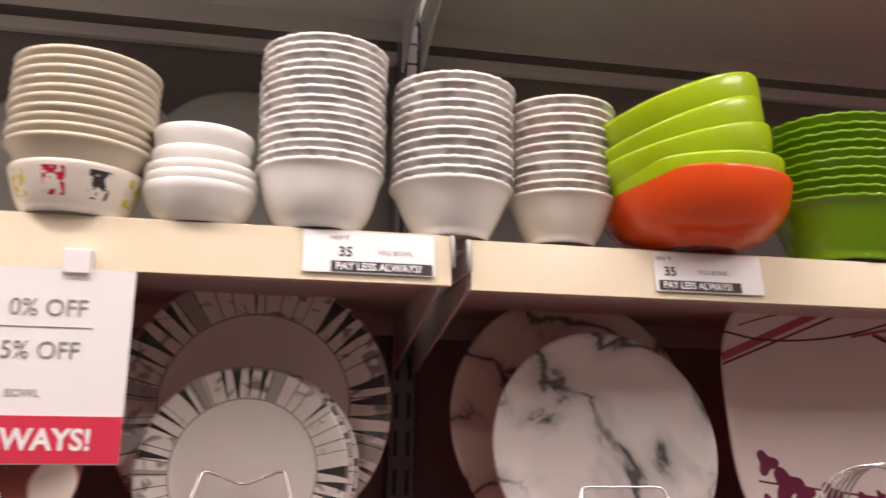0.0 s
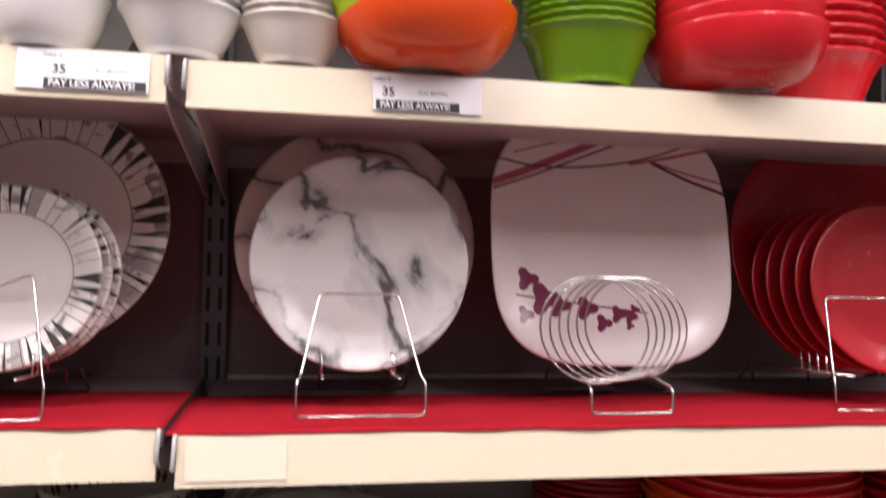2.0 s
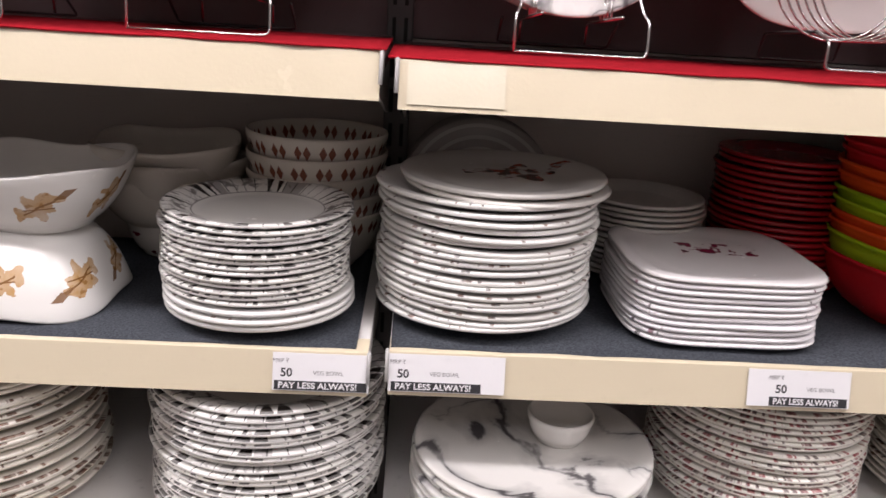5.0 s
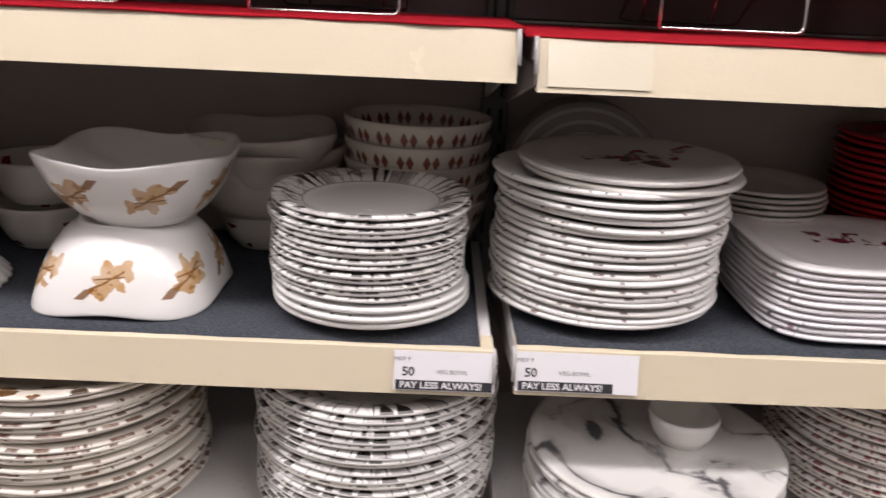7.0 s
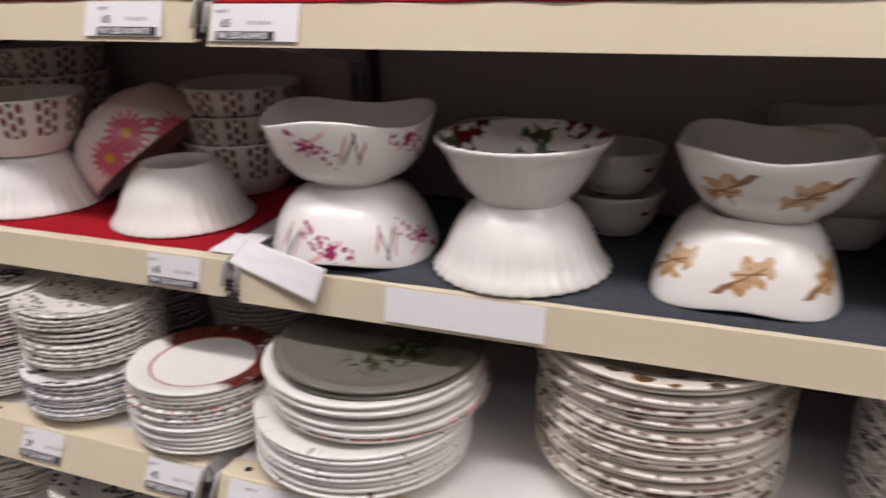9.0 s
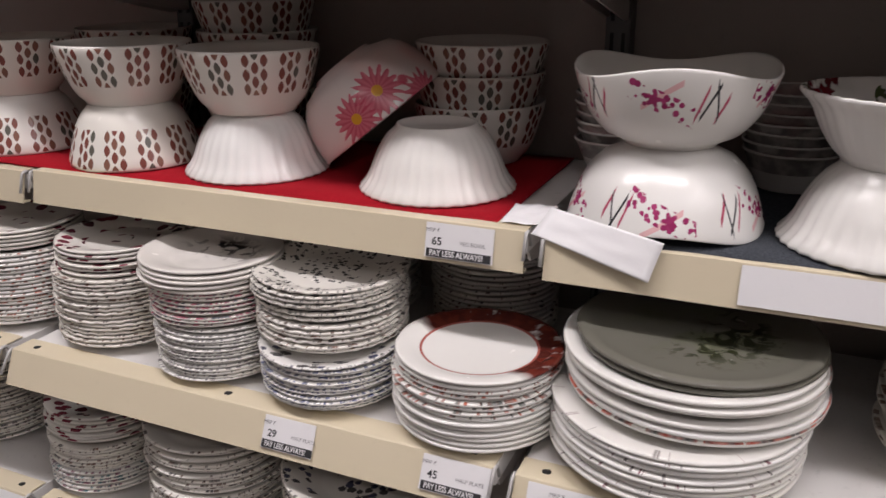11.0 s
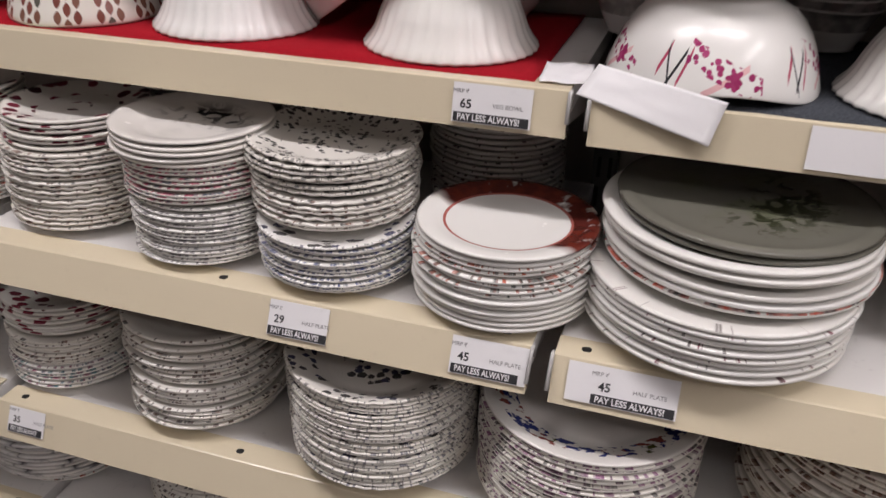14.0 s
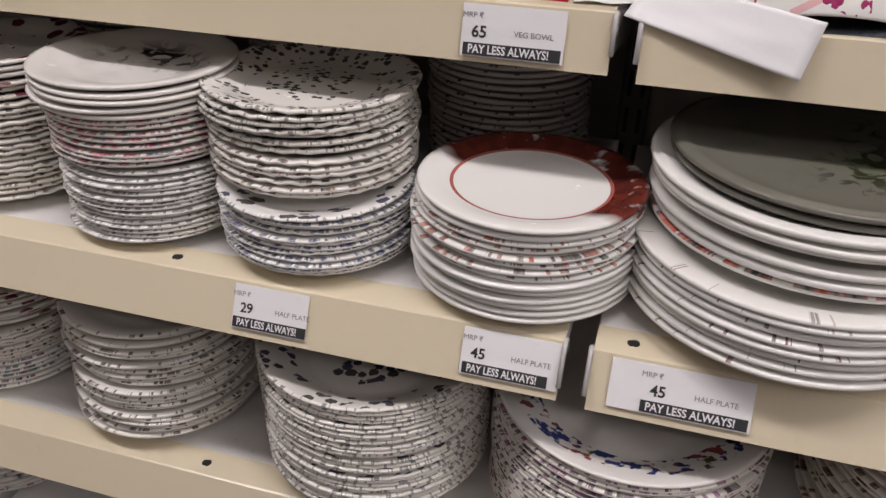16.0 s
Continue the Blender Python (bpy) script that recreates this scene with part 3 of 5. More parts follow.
for bay in ("left", "middle", "right", "end"):
    shelf(bay, S5, 0.60, 0.578, None, [(-1.715, "35", "HALF PLATE", dict(width=0.06, inset=0.002, bar=0.055, high=0.036))] if bay == "left" else (), holes=True)
shelf("far", S5 + 0.006, 0.60, 0.578, None, [(-1.83, "35", "HALF PLATE", dict(width=0.075, inset=0.002, bar=0.07, high=0.036))], holes=True)
for bay in BAYS:
    shelf(bay, S6, 0.60, 0.578, holes=True)


# ---- crockery ----
def plate_mesh(R, thick, high=0.018, well=0.62, seg=60, shape=None, lip=0.0):
    """Profile of a plate: foot, well, sloping brim with a rounded edge."""
    w = well * R
    edge = thick * 0.63
    prof = [(0, 0.0012), (w * 0.86, 0.0012), (w * 0.88, 0.0), (w * 0.97, 0.0), (w * 1.02, 0.0015), (w + (R - w) * 0.35, high * 0.42), (w + (R - w) * 0.75, high * 0.78 - lip),
            (R - 0.0015, high - edge), (R, high - edge * 0.5), (R - 0.0012, high), (R - 0.004, high - 0.0002), (w + (R - w) * 0.72, high * 0.80 + edge * 0.7 - lip), (w + (R - w) * 0.32, high * 0.42 + edge),
            (w * 0.98, thick + 0.0006), (w * 0.90, thick), (0, thick)]
    return lathe(prof, seg, shape)


def bowl_mesh(R, r0, high, thick=0.003, flare=0.25, lip=0.006, seg=60, shape=None, belly=0.5, bead=0.0):
    """Profile of a bowl: foot, belly, and a brim that flares; belly 0 is a straight wall, 1 a round one."""
    out = []
    for k in range(9):
        f = k / 8
        s = f ** (1.0 - 0.55 * belly)
        r = r0 + (R * (1 - flare * 0.12) - r0) * (math.sin(s * math.pi / 2) * belly + s * (1 - belly))
        if f > 0.7:
            r += R * flare * 0.12 * ((f - 0.7) / 0.3) ** 2
        out.append((r - bead, 0.003 + (high - 0.003 - lip) * f))
    if bead:
        out.append((R - bead * 0.25, high - lip * 0.85))
    out.append((R, high - lip * 0.4))
    prof = [(0, 0.002), (r0 * 0.86, 0.002), (r0 * 0.9, 0.0), (r0 * 0.99, 0.0)] + out + [(R - 0.0007, high), (R - thick * 0.8, high)] + [(max(r - thick, 0.002), z + 0.0005) for r, z in reversed(out[1:-1])] + [(r0 * 0.9, thick + 0.002), (0, thick + 0.002)]
    return lathe(prof, seg, shape)


def flutes(n, amp, start=0.0):
    def shape(a, f, r, z, amp=amp):
        k = max(0.0, 1 - abs(f - 0.55) / 0.45)
        return r * (1 + amp * math.cos(n * a) * k), z + start * math.cos(n * a) * k
    return shape


def scallop(n, amp, R, rise=0.0012):
    def shape(a, f, r, z):
        k = max(0.0, (r / R - 0.55) / 0.45)
        return r * (1 + amp * math.cos(n * a) * k), z + rise * math.cos(n * a) * k * k
    return shape


def squared(power, R, raise_corner=0.0, high=1.0, full=0.35):
    """Turns circles into rounded squares towards the brim, with raised corners."""
    def shape(a, f, r, z):
        k = min(1.0, max(0.0, (r / R - full) / (1 - full)))
        q = (abs(math.cos(a)) ** power + abs(math.sin(a)) ** power) ** (-1 / power)
        return r * (1 + (q - 1) * k), z + raise_corner * (max(0.0, z) / high) ** 2 * (0.5 - 0.5 * math.cos(4 * a))
    return shape


MESHES = {}


def as_mesh(key, make, material):
    """One mesh for all alike pieces."""
    if key not in MESHES:
        ob = part(key, make(), material)
        MESHES[key] = ob.data
        bpy.data.objects.remove(ob)
    return MESHES[key]


def put(name, mesh, m, label, category, group=""):
    ob = new(name, mesh)
    ob.matrix_basis = m
    return tagged(ob, label, category, group)


RNG = random.Random(7)


def stack(x, y, z, rows, group, kind="", category="plate", wander=0.0025, lean=0.4, size=1.0):
    """A pile: rows of (mesh, count, pitch, label, extra gap, dx, dy) from the bottom up, all scaled by size. Returns the height reached."""
    for mesh, count, pitch, label, gap, dx, dy in rows:
        z += gap * size
        for _ in range(count):
            put(kind or ("half_plate" if "half" in label else "dinner_plate" if "dinner" in label else "plate"), mesh, pose(x + dx + RNG.uniform(-wander, wander), y + dy + RNG.uniform(-wander, wander), z, RNG.uniform(-lean, lean), RNG.uniform(-lean, lean), RNG.uniform(0, 360)) @ Matrix.Scale(size, 4), label, category, group)
            z += pitch * size
    return z


# ---- printed crockery: one mesh a kind ----
WHITE = glazed("white_melamine", plain_print, PURE_WHITE)
IVORY_IN = glazed("cream_lining", plain_print, CREAM_WHITE)
IVORY = glazed("ivory_melamine", plain_print, (0.60, 0.54, 0.43))


def plate(key, R, thick, paint, base=CREAM_WHITE, **k):
    high = k.get("high", 0.018)
    return as_mesh(key, lambda: plate_mesh(R, thick, **k), glazed(key + "_print", paint, base, edge=high - thick * 0.17))


def bowl(key, material, *a, **k):
    return as_mesh(key, lambda: bowl_mesh(*a, **k), material)


NAVY, BLACK, RUST, ROSE, TEAL, OLIVE = (0.03, 0.035, 0.10), (0.03, 0.027, 0.03), (0.16, 0.06, 0.03), (0.42, 0.06, 0.09), (0.05, 0.16, 0.19), (0.10, 0.11, 0.04)

def lined(mesh, material, inner=True):
    """Gives the inside (or the outside) of a bowl a second material."""
    if len(mesh.materials) == 1:
        mesh.materials.append(material)
        for f in mesh.polygons:
            inside = f.normal.x * f.center.x + f.normal.y * f.center.y < 0 or f.normal.z > 0.5
            f.material_index = 1 if inside == inner else 0
    return mesh


# ---- top shelf: bowls ----
Z = S1 + 0.0008
G = "stack of bowls on the top shelf"
SMALL_RIM = scallop(26, 0.006, 0.059, 0.0005)


def motif_print(m, tone, r, a):
    """Small upright brush marks in black, yellow and red, apart from each other."""
    n, u = wrap(m, a + 0.15, 9)
    mark = m.noise(130.0, 2.0).ramp(0.47, 0.50) * (u.abs() < 0.26) * m.z.between(0.011, 0.034)
    pick = (n / 3.0 + 0.01).frac()
    ink = m.mix(pick > 0.3, (0.05, 0.045, 0.05), m.mix(pick > 0.6, (0.60, 0.50, 0.05), (0.50, 0.02, 0.05)))
    return m.mix(mark, tone, ink)


motif = glazed("motif_bowl_print", motif_print, (0.78, 0.73, 0.66))
b_motif = bowl("motif_bowl", motif, 0.055, 0.042, 0.040, belly=0.3, flare=0.1, lip=0.004)
b_ivory = bowl("ivory_bowl", IVORY, 0.061, 0.034, 0.051, belly=0.3, flare=0.4, lip=0.005, bead=0.002)
stack(-0.325, 0.73, Z, [(b_motif, 1, 0.010, "cream bowl printed with small red and yellow motifs", 0, 0, 0), (b_ivory, 10, 0.0082, "ivory plastic bowl nested in a tall stack", 0, 0, 0)], G, "bowl", "bowl", 0.001, 0.5)
b_low = bowl("low_white_bowl", WHITE, 0.0495, 0.034, 0.033, belly=0.5, flare=0.1)
b_cup = bowl("small_white_bowl", WHITE, 0.044, 0.034, 0.034, belly=0.5, flare=0.0)
stack(-0.222, 0.73, Z, [(b_low, 3, 0.0085, "low plain white bowl nested with others", 0, 0, 0), (b_cup, 2, 0.019, "small plain white bowl", 0.005, 0, 0)], G, "bowl", "bowl", 0.001, 0.4)


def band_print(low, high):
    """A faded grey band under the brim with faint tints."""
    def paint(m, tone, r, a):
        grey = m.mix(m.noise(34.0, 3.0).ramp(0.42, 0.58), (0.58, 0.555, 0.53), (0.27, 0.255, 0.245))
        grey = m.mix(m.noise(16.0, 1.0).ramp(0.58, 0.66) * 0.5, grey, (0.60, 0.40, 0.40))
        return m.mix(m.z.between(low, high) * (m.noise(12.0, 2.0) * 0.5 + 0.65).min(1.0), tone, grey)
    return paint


b_tall0 = bowl("white_bowl", WHITE, 0.0585, 0.036, 0.056, belly=0.62, flare=0.35, lip=0.004, bead=0.0012, shape=SMALL_RIM)
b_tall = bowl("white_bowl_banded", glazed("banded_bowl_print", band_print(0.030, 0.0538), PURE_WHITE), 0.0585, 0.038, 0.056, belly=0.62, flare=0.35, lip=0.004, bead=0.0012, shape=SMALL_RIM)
b_mid0 = bowl("white_bowl_flared", WHITE, 0.0590, 0.036, 0.050, belly=0.15, flare=0.3, lip=0.0042, bead=0.0012, shape=SMALL_RIM)
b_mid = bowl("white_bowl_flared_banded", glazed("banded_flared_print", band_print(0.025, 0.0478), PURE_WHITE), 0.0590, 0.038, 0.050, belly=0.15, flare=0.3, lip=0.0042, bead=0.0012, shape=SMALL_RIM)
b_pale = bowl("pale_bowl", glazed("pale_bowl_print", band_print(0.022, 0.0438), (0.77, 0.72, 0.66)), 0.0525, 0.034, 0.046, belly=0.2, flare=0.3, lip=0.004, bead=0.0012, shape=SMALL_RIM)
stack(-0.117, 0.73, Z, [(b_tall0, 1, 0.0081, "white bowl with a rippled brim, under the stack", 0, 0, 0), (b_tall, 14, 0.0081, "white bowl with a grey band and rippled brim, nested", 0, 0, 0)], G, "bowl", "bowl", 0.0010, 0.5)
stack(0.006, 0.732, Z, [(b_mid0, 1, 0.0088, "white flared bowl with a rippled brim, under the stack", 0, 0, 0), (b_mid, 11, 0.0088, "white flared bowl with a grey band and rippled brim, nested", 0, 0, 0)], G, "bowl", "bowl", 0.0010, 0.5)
b_pale0 = bowl("pale_bowl_plain", glazed("pale_plain_print", plain_print, (0.77, 0.72, 0.66)), 0.0525, 0.034, 0.046, belly=0.2, flare=0.3, lip=0.004, bead=0.0012, shape=SMALL_RIM)
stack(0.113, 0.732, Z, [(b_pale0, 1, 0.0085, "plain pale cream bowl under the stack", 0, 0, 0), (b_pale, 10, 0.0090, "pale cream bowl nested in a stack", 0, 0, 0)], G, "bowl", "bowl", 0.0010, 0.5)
LIME, ORANGE, GREEN, RED = bright("lime_plastic", (0.38, 0.56, 0.012)), bright("orange_plastic", (0.80, 0.085, 0.012)), bright("green_plastic", (0.16, 0.33, 0.008)), bright("red_plastic", (0.62, 0.014, 0.022))
b_orange = bowl("orange_bowl", ORANGE, 0.094, 0.044, 0.063, belly=0.82, flare=0.0, lip=0.003, seg=80)
put("bowl", b_orange, pose(0.243, 0.722, Z, 0, 0, 20), "large bright orange plastic bowl", "bowl", "large coloured bowls")
b_lime = bowl("lime_bowl", LIME, 0.093, 0.042, 0.062, belly=0.82, flare=0.0, lip=0.003, seg=80)
for k, (dz, tilt, dx) in enumerate(((0.014, -5, 0.0), (0.036, -15, 0.001), (0.057, -21, 0.002), (0.079, -20, 0.0))):
    put("bowl", b_lime, pose(0.243 + dx, 0.722, Z + dz, -1.5 * k, tilt, 0), "large lime green plastic bowl, tilted in its nest", "bowl", "large coloured bowls")
b_green = bowl("fluted_green_bowl", GREEN, 0.073, 0.050, 0.060, belly=0.1, flare=0.3, lip=0.0035, seg=112, shape=flutes(28, 0.010, 0.0006), bead=0.0025)
stack(0.423, 0.745, Z, [(b_green, 10, 0.0092, "fluted green plastic bowl nested in a stack", 0, 0, 0)], G, "bowl", "bowl", 0.001, 0.4)
b_red = bowl("large_red_bowl", RED, 0.098, 0.046, 0.064, belly=0.82, flare=0.0, lip=0.003, seg=80)
for k, (dz, tilt, dx) in enumerate(((0.0, -2, 0.0), (0.020, -8, 0.002), (0.040, -13, 0.004), (0.058, -16, 0.004))):
    put("bowl", b_red, pose(0.592 + dx, 0.735, Z + dz + 0.003, -1.0 * k, tilt, 0), "large red plastic bowl, tilted in its nest", "bowl", "large coloured bowls")
b_red2 = bowl("fluted_red_bowl", RED, 0.088, 0.056, 0.080, belly=0.1, flare=0.5, lip=0.005, seg=96, shape=flutes(24, 0.011), bead=0.003)
for sx, sy, n in ((0.770, 0.86, 8), (0.965, 0.82, 7)):
    stack(sx, sy, Z, [(b_red2, n, 0.0137, "fluted red plastic bowl nested in a stack", 0, 0, 0)], G, "bowl", "bowl", 0.001, 0.4)
p_clear = as_mesh("frosted_plate", lambda: plate_mesh(0.125, 0.005), glazed("frosted_plate_print", plain_print, (0.24, 0.235, 0.225), rough=0.55))
put("plate", p_clear, pose(-0.215, 1.03, Z + 0.125, 80, 0, 0), "frosted grey plate leaning at the back", "plate")
p_clear2 = as_mesh("frosted_disc", lambda: plate_mesh(0.12, 0.005), glazed("frosted_disc_print", plain_print, (0.22, 0.21, 0.20), rough=0.55))
put("plate", p_clear2, pose(-0.40, 1.0, Z + 0.12, 80, 0, 0), "grey plate leaning at the back", "plate")

# ---- hanging offer sign ----
sign = thing("offer_sign", -0.355, 0.680, S1 - 0.048, "white paper offer sign with a red foot, hung from the shelf", "sign")
part("sheet", box(-0.095, 0.095, -0.001, 0.0, -0.150, 0.0), PAPER, sign, smooth=False)
part("red_band", box(-0.095, 0.095, -0.0016, -0.001, -0.149, -0.114), INK_RED, sign, "red printed band", smooth=False)
part("rule", box(-0.080, 0.066, -0.0014, -0.001, -0.0470, -0.0462), INK_GREY, sign, smooth=False)
part("plastic_clip", box(0.04, 0.06, -0.004, 0.012, -0.004, 0.016, 0.001), PAPER, sign, smooth=False)
words("0% OFF", 0.0195, INK_GREY, sign, 0.004, -0.0014, -0.038, right=0.92)
words("5% OFF", 0.0195, INK_GREY, sign, 0.001, -0.0014, -0.071, right=0.92)
words("BOWL", 0.0085, INK_GREY, sign, 0.008, -0.0014, -0.100)
words("ALWAYS!", 0.0225, PAPER, sign, -0.016, -0.0019, -0.139, bold=0.0006, right=0.95)

# ---- display shelf: plates on wire stands ----
Z = S2 + 0.0035
p_stripe_big = plate("striped_platter", 0.146, 0.005, stripe_print(0.146, 0.70), high=0.020, well=0.68, seg=80)
p_stripe = plate("striped_plate", 0.098, 0.0062, stripe_print(0.098, 0.70), high=0.014, well=0.68)
p_marble_big = plate("marble_platter", 0.150, 0.005, marble_print, (0.66, 0.62, 0.56), high=0.012, well=0.8, seg=80)
p_marble = plate("marble_plate", 0.123, 0.005, marble_print, PURE_WHITE, high=0.014, well=0.72, seg=80)
put("plate", p_stripe_big, pose(-0.172, 0.915, Z + 0.190, 80, 0, 0), "large white platter with a black striped rim, on a stand", "plate", "plates on display stands")
for k in range(3):
    put("plate", p_stripe, pose(-0.174 + 0.006 * k, 0.812 + 0.016 * k, Z + 0.130, 78, 0, 0) @ pose(0, 0, 0, 0, 0, 40 * k), "white plate with a black striped rim, on a wire stand", "plate", "plates on display stands")
put("plate", p_marble_big, pose(0.194, 0.935, Z + 0.180, 80, 0, 0) @ pose(0, 0, 0, 0, 0, 30), "large grey-white marbled platter on a stand", "plate", "plates on display stands")
put("plate", p_marble, pose(0.192, 0.835, Z + 0.153, 80, 0, 0) @ pose(0, 0, 0, 0, 0, 10), "white plate with dark marble veins, on a wire stand", "plate", "plates on display stands")


def swoosh_print(m, tone, r, a):
    """Curved red and dark strokes over the top, and a spray of purple blossoms low down."""
    c = m.mix((m.y * 7.0).ramp(-1.0, 1.0) * 0.15, tone, (0.72, 0.50, 0.50))
    for x0, x1, y0, slope, bend, w, ink in ((-0.152, 0.060, 0.068, 0.43, 0.0, 0.0052, (0.42, 0.09, 0.13)), (-0.152, 0.050, 0.060, 0.40, 0.0, 0.0016, (0.20, 0.03, 0.06)), (-0.145, 0.145, 0.0985, -0.152, 1.05, 0.0013, (0.10, 0.03, 0.05)),
                                            (-0.125, 0.150, 0.107, 0.37, -1.2, 0.0010, (0.22, 0.08, 0.10)), (0.030, 0.145, 0.101, 0.19, 0.0, 0.0020, (0.45, 0.10, 0.14)), (0.060, 0.158, 0.104, -0.45, 0.0, 0.0022, (0.14, 0.03, 0.05)), (0.060, 0.158, 0.106, -0.33, 0.0, 0.0014, (0.45, 0.10, 0.14))):
        u = m.x - x0
        on = ((m.y - y0 - u * slope - u * u * bend).abs() < w) * m.x.between(x0, x1)
        c = m.mix(on, c, ink)
    flowers = None
    for fx, fy, size in ((-0.110, -0.050, 0.0159), (-0.088, -0.074, 0.0220), (-0.114, -0.094, 0.0122), (-0.070, -0.082, 0.0159), (-0.035, -0.085, 0.0159), (-0.014, -0.103, 0.0122), (0.006, -0.092, 0.0122), (0.022, -0.095, 0.0098), (0.027, -0.086, 0.0073), (0.020, -0.106, 0.0061)):
        f = blossom(m, m.x - fx, m.y - fy, size, 3.0)
        flowers = f if flowers is None else flowers.max(f)
    stem = streak(m, m.x, m.y, -0.04, -0.080, -0.12, 0.085, 0.0012)
    return m.mix(flowers.max(stem), c, (0.16, 0.012, 0.055))


p_square_big = as_mesh("square_platter", lambda: plate_mesh(0.156, 0.005, high=0.016, well=0.80, seg=96, shape=squared(3.3, 0.156, full=0.3)), glazed("square_platter_print", swoosh_print, (0.79, 0.73, 0.72)))
put("plate", p_square_big, pose(0.506, 0.875, Z + 0.186, 80, 0, 0), "rounded square white platter with red strokes and purple blossoms", "plate", "plates on display stands")
RED_PLATE = bright("red_melamine", (0.40, 0.010, 0.018))
p_red_big = as_mesh("red_platter", lambda: plate_mesh(0.172, 0.005, high=0.016, well=0.74, seg=80), RED_PLATE)
p_red = as_mesh("red_plate", lambda: plate_mesh(0.106, 0.005, high=0.014, well=0.7), RED_PLATE)
put("plate", p_red_big, pose(0.870, 0.935, Z + 0.182, 80, 0, 0), "large glossy red platter on a stand", "plate", "plates on display stands")
for k in range(5):
    put("plate", p_red, pose(0.836 - 0.006 * k, 0.805 + 0.022 * k, Z + 0.134, 79, 0, 0), "glossy red plate on a wire stand", "plate", "plates on display stands")
brown = glazed("brown_bloom_print", lambda m, tone, r, a: m.mix(m.cells(14.0)[0].ramp(0.42, 0.46), tone, (0.20, 0.05, 0.045)), (0.78, 0.68, 0.60))
p_brown = as_mesh("brown_bloom_plate", lambda: plate_mesh(0.105, 0.005), brown)
put("plate", p_brown, pose(-0.415, 0.80, Z + 0.135, 78, 0, 0), "cream plate with brown blossoms on a wire stand", "plate", "plates on display stands")


def plate_stand(x, y, z, foot=0.064, top=0.042, high=0.117, dip=0.0, depth=0.11):
    """A bent wire easel: a front frame, slots of short wires behind, and a dark rear foot."""
    s = thing("plate_stand", x, y, z, "chrome wire plate stand on the shelf", "plate stand", "wire plate stands")
    front = [(-foot, 0.0, 0.0019), (-foot, 0.004, 0.036), (-foot * 0.94, 0.012, 0.040), (-top, 0.062, high), (0, 0.062, high - dip), (top, 0.062, high), (foot * 0.94, 0.012, 0.040), (foot, 0.004, 0.036), (foot, 0.0, 0.0019), (0, 0.0, 0.0019)]
    bm = bmesh.new()
    pts = rounded(front + [front[0]], 0.007)
    add_tube(bm, pts, 0.0014, 6)
    part("front_frame", bm, CHROME, s)
    for sx in (-0.6, 0.6):
        bm = bmesh.new()
        add_tube(bm, rounded([(sx * foot, 0.008, 0.038), (sx * foot, depth + 0.06, 0.028), (sx * foot, depth + 0.062, 0.0019)], 0.006), 0.0016, 6)
        for k in range(4):
            add_tube(bm, [(sx * foot, 0.055 + 0.016 * k, 0.034), (sx * foot, 0.058 + 0.016 * k, 0.056)], 0.0012, 5)
        part("side_rail", bm, CHROME, s)
    bm = bmesh.new()
    add_tube(bm, rounded([(-foot, depth + 0.02, 0.030), (-foot, depth + 0.06, 0.0019), (foot, depth + 0.06, 0.0019), (foot, depth + 0.02, 0.030)], 0.006), 0.0016, 6)
    part("rear_foot", bm, WIRE_DARK, s, "dark rear wire")
    return s


plate_stand(-0.172, 0.715, Z, 0.066, 0.036, 0.135, 0.014)
plate_stand(0.188, 0.715, Z, 0.064, 0.042, 0.120)
plate_stand(0.780, 0.715, Z, 0.070, 0.042, 0.124, 0.0, 0.15)
plate_stand(-0.415, 0.715, Z, 0.064, 0.042, 0.117)
coil = thing("coil_stand", 0.470, 0.712, Z, "chrome wire stand of close rings holding a platter", "plate stand", "wire plate stands")
for k in range(6):
    cx, cy = -0.030 + 0.0135 * k, 0.035 + 0.009 * k
    part("ring", add_tube(bmesh.new(), [(cx + 0.057 * math.cos(q) - 0.004 * math.sin(q), cy - 0.012 * math.cos(q), 0.086 + 0.058 * math.sin(q)) for q in (2 * math.pi * n / 36 for n in range(36))], 0.0012, 6, True), CHROME, coil)
bm = bmesh.new()
add_tube(bm, rounded([(-0.045, 0.03, 0.036), (-0.045, 0.0, 0.028), (-0.045, 0.0, 0.0019), (0.045, 0.0, 0.0019), (0.045, 0.0, 0.028), (0.045, 0.09, 0.038)], 0.006), 0.0017, 6)
part("front_frame", bm, CHROME, coil)
bm = bmesh.new()
add_tube(bm, rounded([(-0.045, 0.03, 0.036), (-0.045, 0.15, 0.030), (-0.045, 0.16, 0.0019), (0.045, 0.16, 0.0019), (0.045, 0.15, 0.030), (0.045, 0.09, 0.038)], 0.006), 0.0016, 6)
part("rear_foot", bm, WIRE_DARK, coil, "dark rear wire")

# ---- bowl shelf ----
Z = S3 + 0.003
G = "pairs of bowls standing foot to foot"


def foot_to_foot(x, y, z, low, low_h, high_mesh, yaw, labels, yaw2=None, dx=0.0):
    """An inverted bowl with an upright one on its foot."""
    put("bowl", low, pose(x, y, z + low_h, 180, 0, yaw), labels[0], "bowl", G)
    put("bowl", high_mesh, pose(x + dx, y, z + low_h + 0.0005, 0, 0, yaw if yaw2 is None else yaw2), labels[1], "bowl", G)


